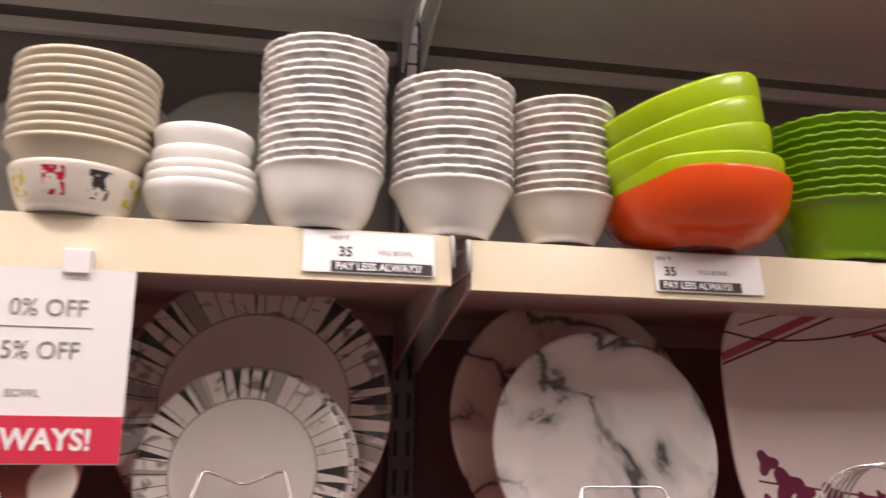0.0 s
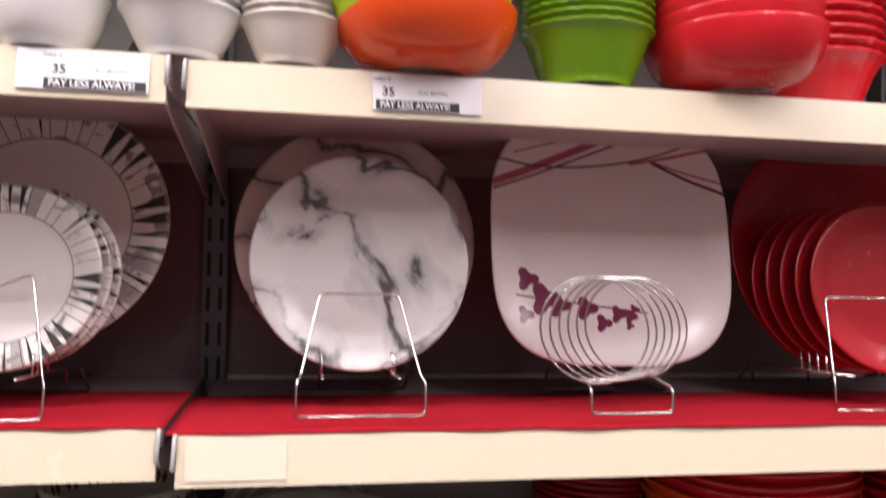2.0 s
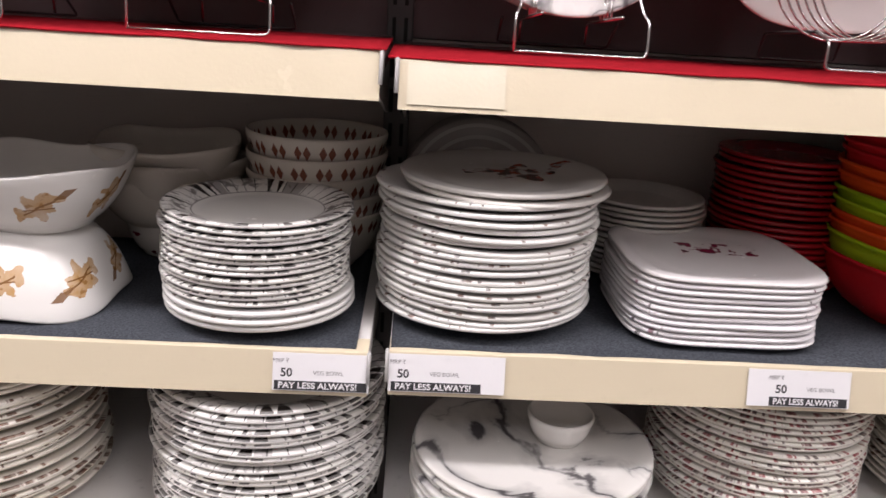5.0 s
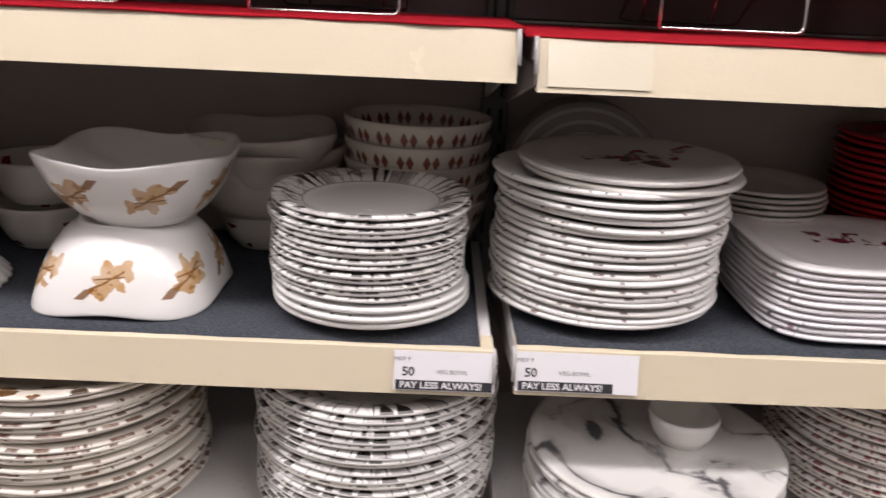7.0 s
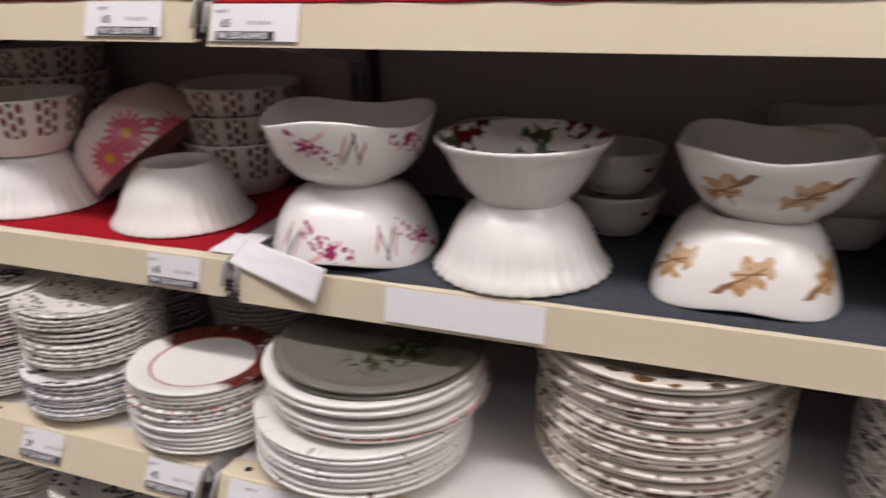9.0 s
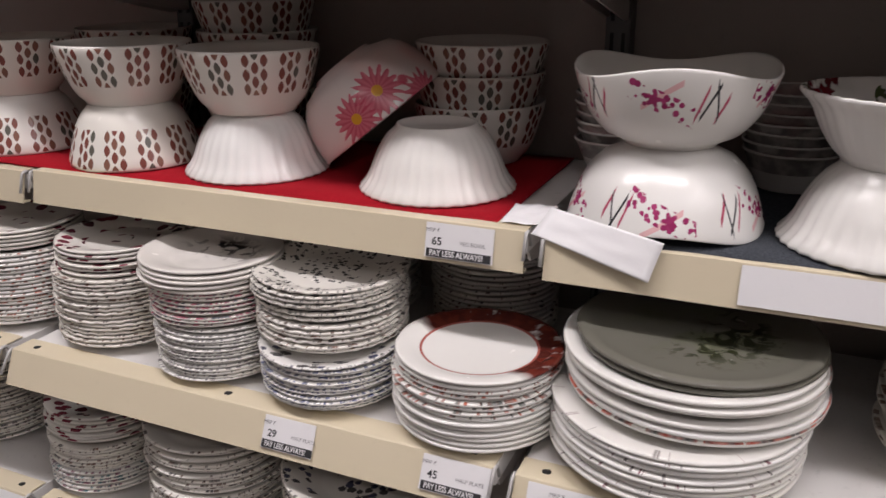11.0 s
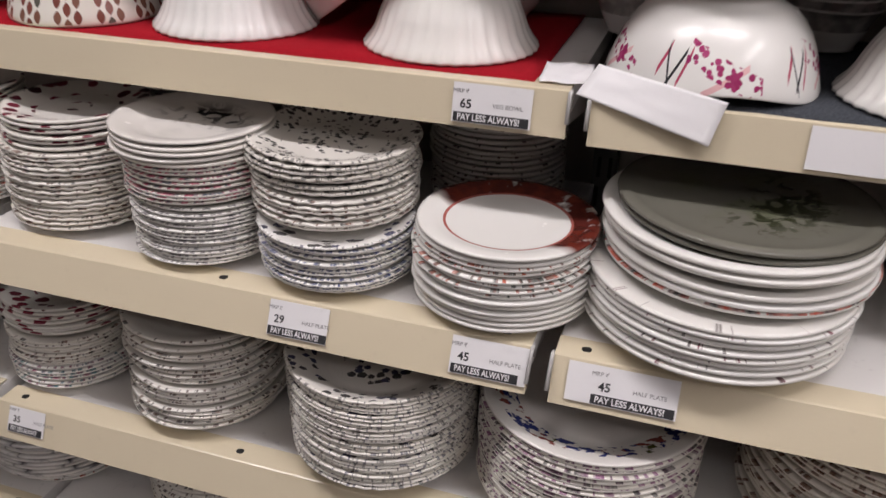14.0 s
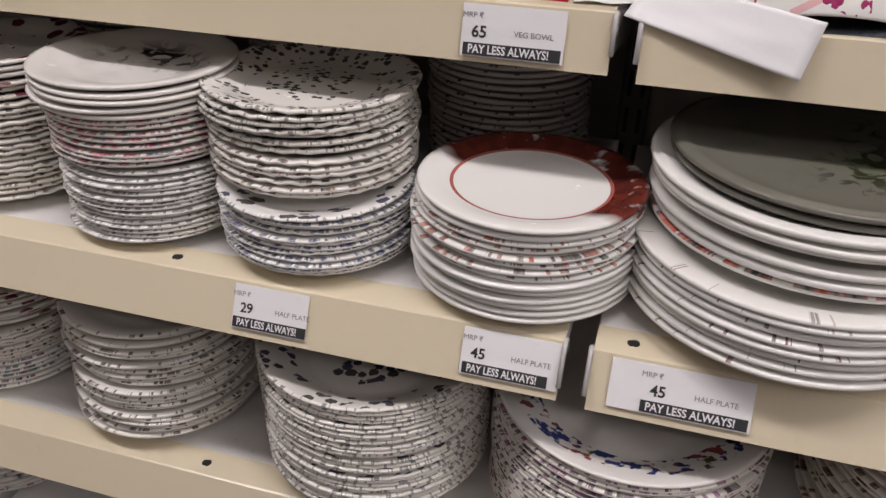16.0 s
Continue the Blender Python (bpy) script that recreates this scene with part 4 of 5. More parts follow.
sq = squared(3.4, 0.098, 0.006, 0.082)
b_leaf = bowl("leaf_bowl", glazed("gold_blossom_print", gold_print(0.097, 0.044), PURE_WHITE), 0.097, 0.054, 0.082, belly=0.55, flare=0.1, lip=0.003, seg=96, shape=sq)
b_leaf_top = bowl("leaf_bowl_upper", glazed("gold_blossom_print_upper", gold_print(0.097, 0.040), PURE_WHITE), 0.096, 0.054, 0.070, belly=0.5, flare=0.1, lip=0.003, seg=96, shape=squared(3.4, 0.097, 0.008, 0.070))
for mesh in (b_leaf, b_leaf_top):
    lined(mesh, WHITE)
foot_to_foot(-0.398, 0.824, Z, b_leaf, 0.085, b_leaf_top, 0, ["square white bowl with golden blossoms, turned upside down", "square white bowl with golden blossoms and a wavy brim"], dx=0.016)
b_flute = bowl("fluted_white_bowl", WHITE, 0.104, 0.054, 0.083, belly=0.5, flare=0.75, lip=0.004, seg=144, shape=flutes(36, 0.015))
b_flute_s = bowl("fluted_white_bowl_small", WHITE, 0.100, 0.052, 0.083, belly=0.5, flare=0.75, lip=0.004, seg=144, shape=flutes(36, 0.015))
b_flute_rose = bowl("fluted_rose_bowl", glazed("rose_print", rose_print(0.099, 0.034), PURE_WHITE), 0.099, 0.054, 0.072, belly=0.4, flare=0.7, lip=0.004, seg=144, shape=flutes(36, 0.013))
lined(b_flute_rose, WHITE, False)
foot_to_foot(-0.645, 0.800, Z, b_flute, 0.083, b_flute_rose, 0, ["plain white fluted bowl, turned upside down", "white fluted bowl with dark roses inside"])
tw = lambda a, f, r, z: (r, z + 0.007 * (z / 0.084) ** 3 * math.cos(3 * a))
b_twig = bowl("twig_bowl", glazed("twig_blossom_print", twig_print(0.105, 0.056), PURE_WHITE), 0.107, 0.050, 0.084, belly=0.7, flare=0.15, lip=0.003, seg=72, shape=tw)
lined(b_twig, WHITE)
foot_to_foot(-0.868, 0.805, Z, b_twig, 0.087, b_twig, 100, ["round white bowl with magenta blossom twigs, turned upside down", "round white bowl with magenta blossom twigs and a wavy brim"], 160)
ZL = S3 + 0.006
put("bowl", b_flute_s, pose(-1.156, 0.826, ZL + 0.083, 180, 0, 0), "plain white fluted bowl, upside down on red cloth", "bowl", G)
b_drop = bowl("drop_bowl", glazed("drop_print", drop_print(0.095, 0.056), CREAM_WHITE), 0.095, 0.060, 0.085, belly=0.5, flare=0.2, lip=0.008)
lined(b_drop, IVORY_IN)
foot_to_foot(-1.433, 0.824, ZL, b_flute_s, 0.083, b_drop, 10, ["plain white fluted bowl, upside down on red cloth", "white bowl with rows of small coloured drops"])
foot_to_foot(-1.641, 0.809, ZL, b_drop, 0.085, b_drop, 25, ["white bowl with rows of small coloured drops, upside down", "white bowl with rows of small coloured drops"])
foot_to_foot(-1.885, 0.820, ZL, b_drop, 0.085, b_drop, 5, ["white bowl with rows of small coloured drops, upside down", "white bowl with rows of small coloured drops"])
DAISY = Vector((0.60, 0.15, -0.78)).to_track_quat("Z", "Y").to_matrix().to_4x4()
b_daisy = bowl("daisy_bowl", glazed("daisy_print", daisy_print(DAISY, 0.098), (0.80, 0.72, 0.70)), 0.103, 0.046, 0.096, belly=0.9, flare=0.0, lip=0.003, seg=80)
daisy_low = min((DAISY @ v.co).z for v in b_daisy.vertices)
put("bowl", b_daisy, Matrix.Translation((-1.332, 0.895, ZL + 0.001 - daisy_low)) @ DAISY, "white bowl with large pink daisies, leaning on its side", "bowl")
G2 = "stacked bowls at the back of the shelf"
stack(-1.165, 1.000, ZL, [(b_drop, 3, 0.042, "white bowl with rows of small coloured drops, stacked", 0, 0, 0)], G2, "bowl", "bowl")
stack(-0.960, 0.995, Z, [(b_mid, 8, 0.0125, "plain white bowl nested in a stack at the back", 0, 0, 0)], G2, "bowl", "bowl")
stack(-0.745, 1.000, Z, [(b_mid, 7, 0.0125, "plain white bowl nested in a stack at the back", 0, 0, 0)], G2, "bowl", "bowl")
b_bud = bowl("bud_bowl", glazed("bud_print", rosebud_print(0.093, 0.062), (0.74, 0.69, 0.62)), 0.093, 0.055, 0.080, belly=0.5, flare=0.1, lip=0.006)
stack(-0.092, 0.990, Z, [(b_bud, 5, 0.025, "cream bowl with a band of russet leaves, stacked", 0, 0, 0)], G2, "bowl", "bowl", 0.002, 0.8)
b_rosy = bowl("rose_sprig_bowl", glazed("rose_sprig_print", speckle_print(0.06, (0.26, 0.03, 0.05), (0.10, 0.05, 0.04), 38, 0.30, 0.4, 0.0, 0.5), CREAM_WHITE), 0.062, 0.040, 0.055, belly=0.6)
stack(-0.565, 0.970, Z, [(b_rosy, 2, 0.056, "small white bowl with rose sprigs, stacked", 0, 0, 0)], G2, "bowl", "bowl")
b_sq2 = bowl("square_bowl", glazed("square_bowl_print", plain_print, (0.72, 0.68, 0.62)), 0.094, 0.052, 0.072, belly=0.5, flare=0.1, seg=72, shape=squared(3.4, 0.094, 0.006, 0.072))
stack(-0.292, 1.000, Z, [(b_rosy, 1, 0.030, "small white bowl with rose sprigs, stacked", 0, 0, 0), (b_sq2, 3, 0.020, "square cream bowl with a wavy brim, stacked", 0.01, 0, 0)], G2, "bowl", "bowl")
stack(-1.545, 1.00, ZL, [(b_drop, 4, 0.046, "white bowl with rows of small coloured drops, stacked", 0, 0, 0)], G2, "bowl", "bowl")
stack(-1.80, 1.00, ZL, [(b_drop, 3, 0.045, "white bowl with rows of small coloured drops, stacked", 0, 0, 0)], G2, "bowl", "bowl")

G = "stack of plates on the bowl shelf"
Z = S3 + 0.003
p_plain_small = plate("plain_plate", 0.107, 0.0085, edge_print(0.103, RUST, BLACK, 26, 0.96, 0.15), PURE_WHITE, high=0.018)
p_stripe_s = plate("striped_half_plate", 0.105, 0.0064, stripe_print(0.105, 0.70), PURE_WHITE, high=0.018, well=0.66)
stack(-0.136, 0.804, Z, [(p_plain_small, 3, 0.0085, "plain white plate at the foot of the stack", 0, 0.002, 0), (p_stripe_s, 14, 0.0064, "white half plate with a black striped rim, stacked", 0.001, 0, 0)], G)
p_veg = plate("cream_dinner_plate", 0.126, 0.0078, edge_print(0.126, (0.10, 0.085, 0.08), RUST, 30, 0.955, 0.18), PURE_WHITE, high=0.022)
p_posy = plate("posy_plate", 0.118, 0.0078, lambda m, tone, r, a: m.mix(m.noise(48.0, 3.0).ramp(0.46, 0.54) * (blossom(m, m.x - 0.025, m.y - 0.02, 0.045, 5.0).max(streak(m, m.x, m.y, 0.03, 0.035, 0.1, 0.07, 0.010))), tone, m.mix(m.noise(90.0, 1.0).ramp(0.45, 0.55), (0.36, 0.06, 0.03), (0.12, 0.05, 0.03))), (0.74, 0.72, 0.69), high=0.016)
stack(0.123, 0.836, Z, [(p_veg, 18, 0.0079, "white dinner plate with small dark marks on the edge, stacked", 0, 0, 0), (p_posy, 1, 0.0085, "white plate with a russet posy, near the top of the stack", 0.003, 0.016, -0.004)], G, wander=0.004, lean=0.9)
put("plate", p_posy, pose(0.138, 0.832, Z + 18 * 0.0079 + 0.0125, 0.6, -0.8, 10), "white plate with a russet posy, on top of the stack", "plate", G)
sqp = squared(4.2, 0.112, full=0.3)
p_sq = as_mesh("square_plate", lambda: plate_mesh(0.112, 0.0072, high=0.013, well=0.74, seg=72, shape=sqp), glazed("square_plate_print", edge_print(0.15, BLACK, (0.2, 0.03, 0.08), 26, 0.86, 0.12), (0.82, 0.80, 0.82)))
p_sq_top = as_mesh("square_plate_blossom", lambda: plate_mesh(0.112, 0.0072, high=0.013, well=0.74, seg=72, shape=sqp), glazed("square_blossom_print", lambda m, tone, r, a: m.mix(m.noise(60.0, 3.0).ramp(0.52, 0.56) * m.x.between(-0.03, 0.075) * m.y.between(0.005, 0.05), tone, (0.20, 0.02, 0.05)), (0.78, 0.75, 0.75)))
zz = Z
for k in range(11):
    put("plate", p_sq if k < 10 else p_sq_top, pose(0.393 + RNG.uniform(-0.002, 0.002), 0.836 + RNG.uniform(-0.002, 0.002), zz, 0, 0, RNG.uniform(-2, 2) + (90 * RNG.randrange(4) if k < 10 else 0)), "rounded square white plate, stacked" if k < 10 else "rounded square white plate with a purple blossom spray", "plate", G)
    zz += 0.0072
p_back = plate("back_plate", 0.086, 0.0075, plain_print, (0.72, 0.70, 0.66))
stack(0.352, 1.000, Z, [(p_back, 14, 0.0075, "plain white plate stacked at the back", 0, 0, 0)], G)
p_redS = as_mesh("red_back_plate", lambda: plate_mesh(0.092, 0.0085, high=0.016), RED_PLATE)
for sx in (0.545, 0.985):
    stack(sx, 1.000, Z, [(p_redS, 20, 0.0088, "red plastic plate stacked at the back", 0, 0, 0)], G)
stack(0.93, 0.84, Z, [(b_red2, 11, 0.0137, "fluted red plastic bowl nested in a stack", 0, 0, 0)], G, "bowl", "bowl")
GB = "nested stack of coloured basins"
z0 = Z
for k, (mat_name, mat_v, dz) in enumerate((("red", RED, 0.0), ("lime", LIME, 0.024), ("orange", ORANGE, 0.016), ("orange", ORANGE, 0.012), ("lime", LIME, 0.016), ("lime", LIME, 0.014), ("orange", ORANGE, 0.018), ("orange", ORANGE, 0.014), ("red", RED, 0.014), ("red", RED, 0.012), ("red", RED, 0.012))):
    z0 += dz
    msh = bowl("basin_" + mat_name, mat_v, 0.123, 0.076, 0.080, belly=0.75, flare=0.12, lip=0.006, seg=80, shape=squared(2.6, 0.123), bead=0.003)
    put("bowl", msh, pose(0.694, 0.866, z0, RNG.uniform(-0.6, 0.6), RNG.uniform(-0.6, 0.6), 12), mat_name + " plastic serving bowl nested in a stack", "bowl", GB)
bm = bmesh.new()
bmesh.ops.create_icosphere(bm, subdivisions=4, radius=1.0)
for v in bm.verts:
    q = 1 + 0.35 * noise.noise(v.co * 2.3) + 0.30 * noise.noise(v.co * 7)
    v.co = Vector((v.co.x * 0.056 * q, v.co.y * 0.006 * q, v.co.z * 0.017 * q))
wrapo = part("plastic_wrap", bm, FILM)
wrapo.matrix_basis = pose(0.618, 0.752, Z + 0.092, 0, 20, 22)
tagged(wrapo, "crumpled clear plastic wrap hanging on the bowls", "plastic wrap")
p_glass = plate("ridged_plate", 0.105, 0.005, lambda m, tone, r, a: m.mix(((r * 420.0).sin() > 0.55) * 0.45, tone, (0.72, 0.70, 0.68)), (0.30, 0.285, 0.27))
for k in range(5):
    put("plate", p_glass, pose(0.125, 0.995 + 0.012 * k, Z + 0.100, 66, 0, 0), "grey ridged plate leaning at the back", "plate", "leaning plates")

# ---- dinner plate shelf ----
Z = S4 + 0.0006
G = "stack of plates on the plate shelf"
RIM = scallop(30, 0.008, 0.095)
p_red_ring = plate("red_ring_plate", 0.099, 0.0068, ring_print(0.099, (0.36, 0.05, 0.03), (0.10, 0.02, 0.015), 0.70), PURE_WHITE, high=0.014, well=0.68)
p_rusty = plate("rust_edge_plate", 0.100, 0.0062, edge_print(0.100, (0.45, 0.10, 0.05), (0.06, 0.07, 0.06), 34, 0.93, 0.4), PURE_WHITE, high=0.015)
p_white = plate("rippled_white_plate", 0.101, 0.0066, plain_print, PURE_WHITE, high=0.015)
stack(-1.052, 0.703, Z, [(p_white, 6, 0.0066, "plain white half plate at the foot of the stack", 0, 0, 0), (p_rusty, 6, 0.0063, "white half plate with a rust patterned edge, stacked", 0, 0, 0), (p_red_ring, 1, 0.0072, "white half plate with a red ring and dark red blossoms", 0.001, 0.003, -0.003)], G)
put("half_plate", p_red_ring, pose(-1.049, 0.700, Z + 6 * 0.0066 + 6 * 0.0063 + 0.0085, 0, 0, 12), "white half plate with a red ring and dark red blossoms", "plate", G)
p_blue = plate("blue_speckle_plate", 0.092, 0.0050, edge_print(0.092, (0.05, 0.07, 0.22), (0.10, 0.11, 0.14), 60, 0.93, 0.62), PURE_WHITE, high=0.016, shape=scallop(34, 0.008, 0.092))
p_blue_top = plate("blue_speckle_plate_upper", 0.092, 0.0050, sprig_print(0.092, NAVY, BLACK, 62, 0.3, 0.60, 0.0, 0.6), PURE_WHITE, high=0.016, shape=scallop(34, 0.008, 0.092))
p_black = plate("black_sprig_plate", 0.101, 0.0056, sprig_print(0.101, BLACK, (0.05, 0.055, 0.05), 150, 0.38, 0.60, 0.46, 0.5), CREAM_WHITE, high=0.017, well=0.66, shape=scallop(28, 0.004, 0.101))
p_black_edge = plate("black_edge_plate", 0.098, 0.0058, edge_print(0.098, BLACK, RUST, 34, 0.94, 0.35), CREAM_WHITE, high=0.016, shape=scallop(28, 0.004, 0.098))
stack(-1.250, 0.703, Z, [(p_blue, 11, 0.0050, "white half plate with a wavy blue speckled edge, stacked", 0, 0, 0), (p_blue_top, 1, 0.0052, "white half plate with a wavy blue speckled edge, stacked", 0.0005, 0, 0), (p_black_edge, 6, 0.0060, "white half plate with a black flecked edge, stacked", 0.006, -0.012, 0.024), (p_black, 7, 0.0060, "white half plate scattered with black sprigs, stacked", 0.002, -0.017, 0.030)], G, wander=0.003, lean=0.7)
p_grey = plate("sprig_half_plate", 0.090, 0.0048, edge_print(0.09, (0.12, 0.11, 0.12), (0.3, 0.28, 0.28), 40, 0.94, 0.5), PURE_WHITE, high=0.014, shape=scallop(30, 0.006, 0.09, 0.0004))
p_pinky = plate("pink_edge_plate", 0.093, 0.0056, edge_print(0.093, (0.55, 0.08, 0.16), (0.10, 0.12, 0.16), 34, 0.93, 0.7), CREAM_WHITE, high=0.016, shape=scallop(30, 0.005, 0.093, 0.0004))
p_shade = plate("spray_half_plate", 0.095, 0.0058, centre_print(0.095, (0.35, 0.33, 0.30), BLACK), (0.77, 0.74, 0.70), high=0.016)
stack(-1.428, 0.708, Z, [(p_grey, 15, 0.0048, "white half plate with a grey flecked edge, stacked", 0, 0.003, 0), (p_pinky, 8, 0.0060, "white half plate with a pink flecked edge, stacked", 0.002, 0, 0), (p_shade, 5, 0.0062, "cream half plate with a dark leaf spray, on the stack", 0.001, -0.003, -0.003)], G, wander=0.003, lean=0.7)
p_dark = plate("berry_half_plate", 0.090, 0.0060, speckle_print(0.09, (0.18, 0.03, 0.05), BLACK, 48, 0.42, 0.55, 0.2, 0.5), CREAM_WHITE, high=0.016)
stack(-1.628, 0.738, Z, [(p_black_edge, 17, 0.0060, "white half plate with a black flecked edge, stacked", 0, 0, 0), (p_dark, 6, 0.0064, "white half plate with dark berries, on the stack", 0.001, 0, 0)], G)
stack(-1.830, 0.738, Z, [(p_rusty, 18, 0.0062, "white half plate with a rust patterned edge, stacked", 0, 0, 0), (p_dark, 5, 0.0064, "white half plate with dark berries, on the stack", 0.001, 0, 0)], G)
stack(-2.09, 0.76, Z, [(p_black_edge, 22, 0.0060, "white half plate with a black flecked edge, stacked", 0, 0, 0)], G)
p_vein = plate("twig_edge_plate", 0.136, 0.0075, edge_print(0.136, (0.20, 0.06, 0.08), (0.10, 0.08, 0.08), 60, 0.86, 0.05), PURE_WHITE, high=0.022, seg=80)
p_orange = plate("orange_edge_plate", 0.138, 0.0080, edge_print(0.138, (0.66, 0.10, 0.05), (0.05, 0.05, 0.05), 30, 0.94, 0.9), PURE_WHITE, high=0.022, seg=80)
p_coupe = plate("coupe_plate", 0.137, 0.0085, plain_print, PURE_WHITE, high=0.016, well=0.78, seg=80)
p_greenery = plate("green_spray_plate", 0.130, 0.0075, centre_print(0.130, (0.10, 0.13, 0.04), (0.03, 0.034, 0.015)), (0.155, 0.15, 0.125), high=0.010, well=0.82, seg=80)
stack(-0.825, 0.722, Z, [(p_vein, 8, 0.0074, "white dinner plate with fine dark twigs on the edge, stacked", 0, 0, 0), (p_orange, 2, 0.0085, "white dinner plate with an orange and black edge", 0.002, 0.014, 0.022), (p_coupe, 2, 0.009, "plain white coupe plate, stacked", 0, 0.010, 0.02), (p_orange, 1, 0.0085, "white dinner plate with an orange and black edge", 0, 0.012, 0.02),
                         (p_coupe, 2, 0.0090, "plain white coupe plate, stacked", 0.001, 0.008, 0.018), (p_greenery, 1, 0.0078, "olive-grey dinner plate with a green leaf spray", 0.002, 0.013, 0.020)], G)
put("dinner_plate", p_greenery, pose(-0.812, 0.742, Z + 8 * 0.0074 + 3 * 0.0085 + 4 * 0.009 + 0.005 + 0.0078, 0, 0.4, 10), "olive-grey dinner plate with a green leaf spray", "plate", G)
p_cream = plate("brown_edge_dinner_plate", 0.152, 0.0072, edge_print(0.152, (0.10, 0.045, 0.025), (0.16, 0.07, 0.04), 22, 0.955, 0.42), (0.78, 0.74, 0.67), high=0.024, seg=80)
p_cream_top = plate("brown_bloom_dinner_plate", 0.152, 0.0072, speckle_print(0.152, (0.16, 0.08, 0.03), (0.07, 0.05, 0.03), 30, 0.32, 0.66, 0.0, 0.7), (0.76, 0.71, 0.64), high=0.024, seg=80)
stack(-0.475, 0.815, Z, [(p_cream, 21, 0.0076, "cream dinner plate with brown dashes on the edge, stacked", 0, 0, 0), (p_cream_top, 2, 0.0078, "cream dinner plate with brown blossoms, on the stack", 0, 0, 0)], G, wander=0.005, lean=1.0, size=0.94)
p_stripe_d = plate("striped_dinner_plate", 0.139, 0.0076, stripe_print(0.139, 0.68), PURE_WHITE, high=0.024, well=0.66, seg=80)
stack(-0.126, 0.822, Z, [(p_stripe_d, 20, 0.0077, "white dinner plate with a black striped rim, stacked", 0, 0, 0)], G, wander=0.003, lean=0.6)
p_marble_d = plate("marble_dinner_plate", 0.142, 0.0085, marble_print, (0.72, 0.71, 0.69), high=0.014, well=0.76, seg=80)
stack(0.192, 0.775, Z, [(p_marble_d, 11, 0.0088, "marbled dinner plate with grey veins, stacked", 0, 0, 0)], G, wander=0.003, lean=0.5)
put("bowl", bowl("single_white_bowl", WHITE, 0.040, 0.027, 0.036, belly=0.6), pose(0.226, 0.785, Z + 11 * 0.0088 + 0.0002), "small plain white bowl standing on the marbled plates", "bowl")
p_red_dash = plate("red_dash_dinner_plate", 0.133, 0.0074, edge_print(0.133, (0.30, 0.04, 0.05), (0.08, 0.04, 0.04), 50, 0.94, 0.5), CREAM_WHITE, high=0.024, seg=80)
stack(0.495, 0.85, Z, [(p_red_dash, 21, 0.0076, "cream dinner plate with red and black dashes on the edge, stacked", 0, 0, 0)], G, wander=0.003, lean=0.6)
stack(0.83, 0.865, Z, [(p_cream, 20, 0.0076, "cream dinner plate with brown dashes on the edge, stacked", 0, 0, 0)], G, wander=0.004, lean=0.8)
p_backs = plate("back_half_plate", 0.094, 0.0075, edge_print(0.094, BLACK, RUST, 30, 0.95, 0.2), CREAM_WHITE)
for sx, n in ((-1.125, 20), (-1.35, 17), (-1.60, 18)):
    stack(sx, 0.962, Z, [(p_backs, n, 0.0075, "white half plate stacked at the back of the shelf", 0, 0, 0)], G)

# ---- lower shelf ----
Z = S5 + 0.0006
G = "stack of plates on the lower shelf"
p_blue_bloom = plate("blue_bloom_plate", 0.120, 0.0050, sprig_print(0.120, (0.025, 0.03, 0.09), BLACK, 90, 0.38, 0.68, 0.42, 0.6), CREAM_WHITE, high=0.030, well=0.60, seg=80, shape=scallop(36, 0.004, 0.120))
stack(-1.195, 0.698, Z, [(p_blue_bloom, 27, 0.0049, "white plate scattered with blue-black blossoms, stacked", 0, 0, 0)], G, wander=0.002, lean=0.6)
p_posy_edge = plate("mixed_edge_plate", 0.144, 0.0066, edge_print(0.144, BLACK, (0.25, 0.08, 0.2), 46, 0.95, 0.5), CREAM_WHITE, high=0.026, seg=80)
p_posy_top = plate("mixed_posy_plate", 0.144, 0.0066, lambda m, tone, r, a: m.mix(r.between(0.098, 0.127) * m.noise(85.0, 2.0).ramp(0.5, 0.55) * (m.y < -0.03), tone, m.mix(m.cells(40.0)[1].ramp(0.45, 0.5), (0.04, 0.05, 0.17), m.mix(m.cells(40.0)[2].ramp(0.45, 0.5), (0.09, 0.09, 0.03), (0.24, 0.07, 0.06)))), (0.76, 0.74, 0.72), high=0.026, seg=80)
stack(-0.935, 0.712, Z, [(p_posy_edge, 20, 0.0066, "white plate with a dark flecked edge, stacked", 0, 0, 0)], G, wander=0.003, lean=0.6, size=0.92)
put("plate", p_posy_top, pose(-0.935, 0.712, Z + 20 * 0.0066 * 0.92 + 0.0005) @ Matrix.Scale(0.92, 4), "white plate with a posy of blue and red flowers", "plate", G)
p_cluster = plate("brown_fleck_plate", 0.112, 0.0060, edge_print(0.112, (0.11, 0.05, 0.03), BLACK, 40, 0.95, 0.35), CREAM_WHITE, high=0.022)
stack(-1.458, 0.712, Z, [(p_white, 1, 0.0066, "plain white half plate at the foot of the stack", 0, 0, 0), (p_cluster, 25, 0.0060, "cream plate with brown flecks on the edge, stacked", 0, 0, 0)], G, wander=0.005, lean=1.0, size=0.93)
p_berry = plate("berry_plate", 0.105, 0.0064, speckle_print(0.105, (0.20, 0.03, 0.05), (0.06, 0.05, 0.05), 48, 0.42, 0.5, 0.3, 0.6), CREAM_WHITE, high=0.018)
p_teal = plate("teal_edge_plate", 0.104, 0.0064, edge_print(0.104, TEAL, (0.2, 0.03, 0.08), 40, 0.95, 0.45), PURE_WHITE, high=0.018)
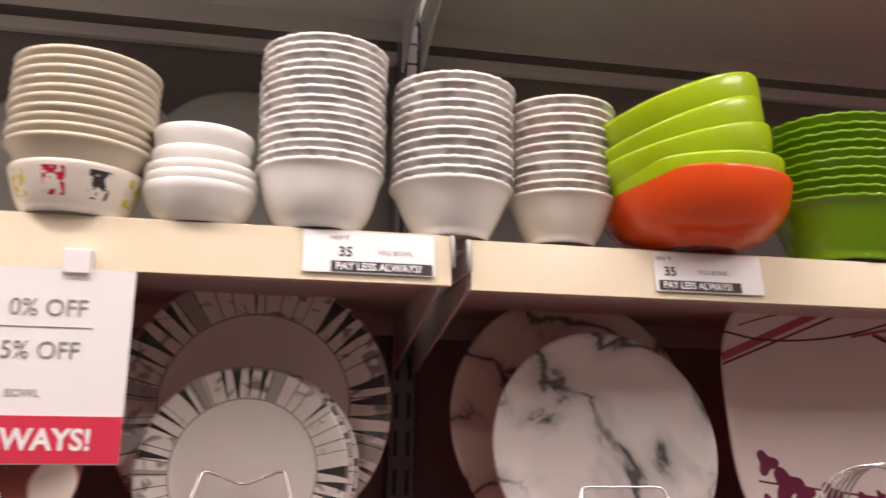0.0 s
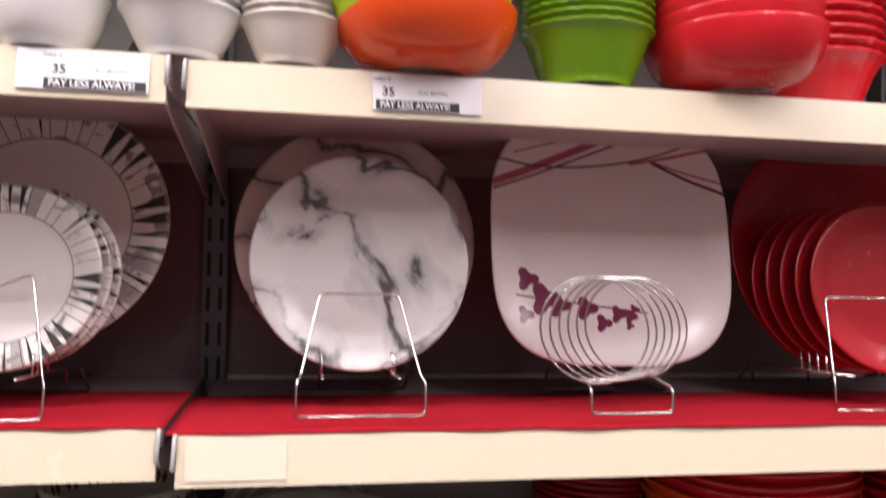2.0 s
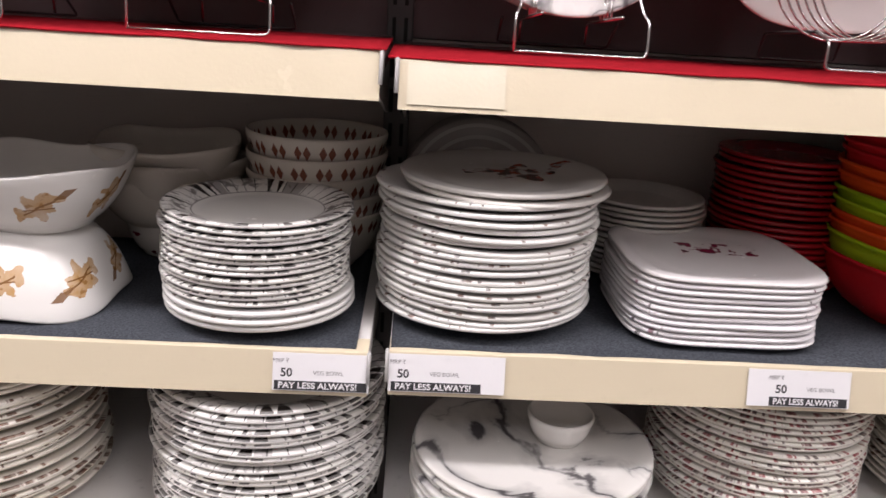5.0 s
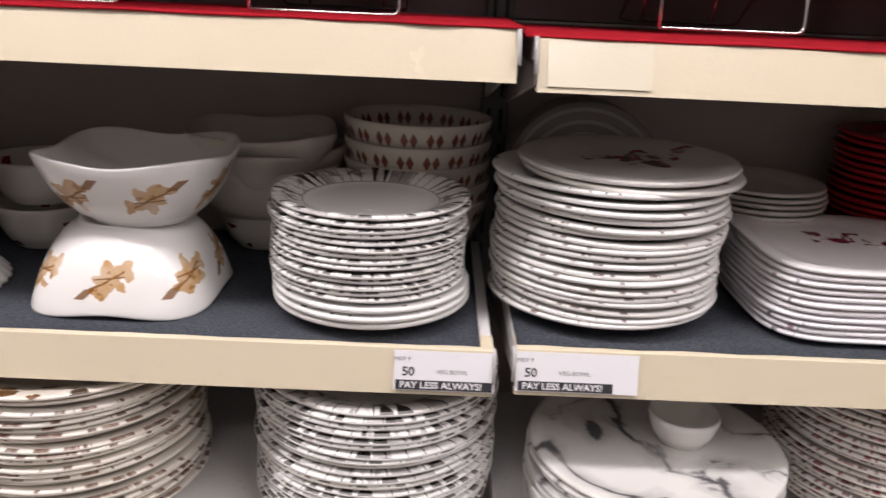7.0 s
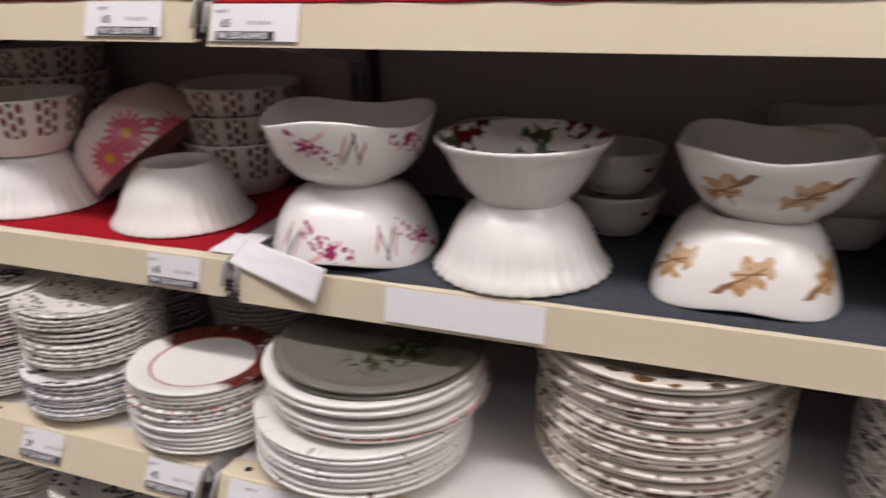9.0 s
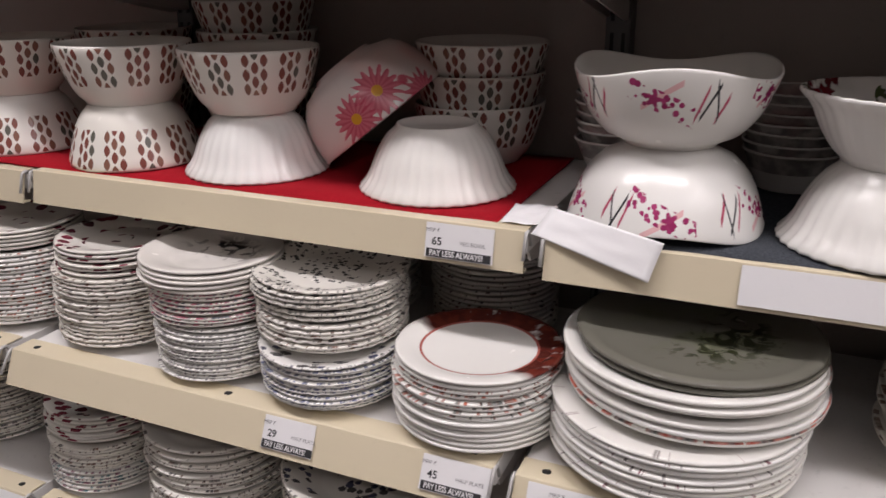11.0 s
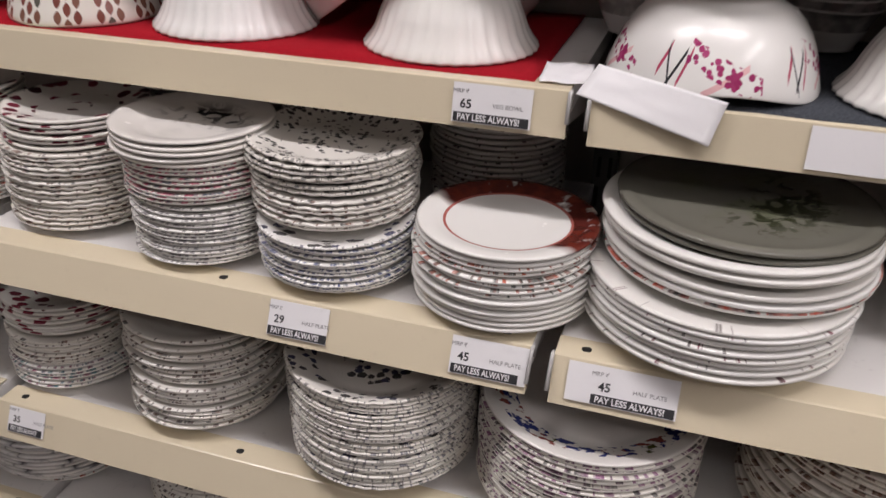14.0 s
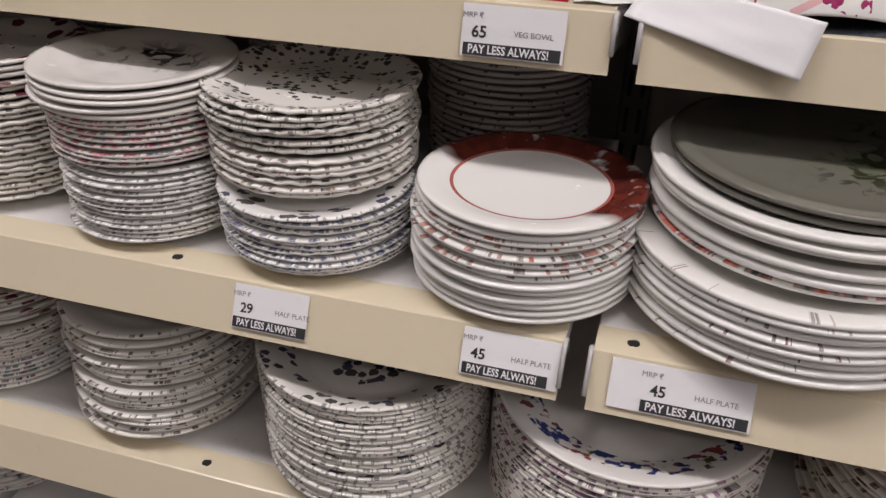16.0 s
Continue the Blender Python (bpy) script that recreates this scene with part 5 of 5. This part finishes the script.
stack(-1.692, 0.722, Z, [(p_teal, 6, 0.0064, "white plate with a teal flecked edge, stacked", 0, 0, 0), (p_black_edge, 8, 0.006, "white plate with a black flecked edge, stacked", 0, 0, 0), (p_berry, 7, 0.0066, "white plate with dark berries, on the stack", 0.001, -0.006, 0.012)], G, wander=0.003, lean=0.8, size=0.92)
stack(-1.985, 0.755, Z, [(p_cluster, 24, 0.0060, "cream plate with brown flecks on the edge, stacked", 0, 0, 0)], G, wander=0.004, lean=0.8)
stack(-0.60, 0.775, Z, [(p_cream, 20, 0.0076, "cream dinner plate with brown dashes on the edge, stacked", 0, 0, 0)], G, wander=0.004, lean=0.8)
stack(-0.28, 0.765, Z, [(p_red_dash, 20, 0.0076, "cream dinner plate with red and black dashes on the edge, stacked", 0, 0, 0)], G, wander=0.004, lean=0.8)

# ---- lowest shelf ----
Z = S6 + 0.0006
G = "stack of plates on the lowest shelf"
p_grey_vein = plate("veined_plate", 0.125, 0.0072, marble_print, (0.76, 0.74, 0.72), high=0.018)
stack(-1.78, 0.750, Z, [(p_rusty, 4, 0.0064, "white plate with a rust patterned edge, stacked", 0, 0, 0), (p_grey_vein, 14, 0.0074, "veined grey-white plate, stacked", 0, 0, 0)], G)
stack(-1.50, 0.760, Z, [(p_cluster, 17, 0.0060, "cream plate with brown flecks on the edge, stacked", 0, 0, 0)], G)

# ---- loose paper on the bowl shelf ----
def paper_slip(corners, text, wave=0.002):
    """A creased slip between four corners: top left, top right, bottom right, bottom left."""
    p = [Vector(c) for c in corners]
    out = (p[1] - p[0]).cross(p[3] - p[0]).normalized()
    bm = bmesh.new()
    n = 14
    grid = [[bm.verts.new(p[0].lerp(p[1], i / n).lerp(p[3].lerp(p[2], i / n), j / n) + out * wave * (noise.noise((i * 0.31, j * 0.27, p[0].x * 7)) + 0.6 * abs(math.sin(i * 0.4 + j * 0.3)))) for j in range(n + 1)] for i in range(n + 1)]
    for i in range(n):
        for j in range(n):
            bm.faces.new((grid[i][j], grid[i + 1][j], grid[i + 1][j + 1], grid[i][j + 1]))
    slip = part("loose_paper", bm, PAPER)
    solid = slip.modifiers.new("thickness", "SOLIDIFY")
    solid.thickness = 0.0004
    return tagged(slip, text, "paper slip", "loose paper slips")


paper_slip([(-0.973, 0.716, S3 + 0.028), (-0.850, 0.694, S3 + 0.010), (-0.861, 0.6815, S3 - 0.030), (-0.990, 0.697, S3 + 0.002)], "creased white paper slip hanging over the shelf edge", 0.0008)
paper_slip([(-1.035, 0.78, S3 + 0.009), (-0.985, 0.79, S3 + 0.009), (-0.978, 0.715, S3 + 0.007), (-1.030, 0.712, S3 + 0.007)], "white paper slip lying at the end of the red cloth")

# ---- floor tiles ----
tile = part("tile", box(-0.298, 0.298, -0.298, 0.298, 0.0, 0.004, 0.0015), FLOOR_MAT, smooth=False)
tile_mesh = tile.data
bpy.data.objects.remove(tile)
floor_ob = bpy.data.objects["floor"]
for i in range(10):
    for j in range(5):
        t_ob = new("tile", tile_mesh)
        t_ob.parent = floor_ob
        t_ob.matrix_basis = pose(X0 + 0.35 + 0.6 * i, -1.9 + 0.6 * j, 0.0002)
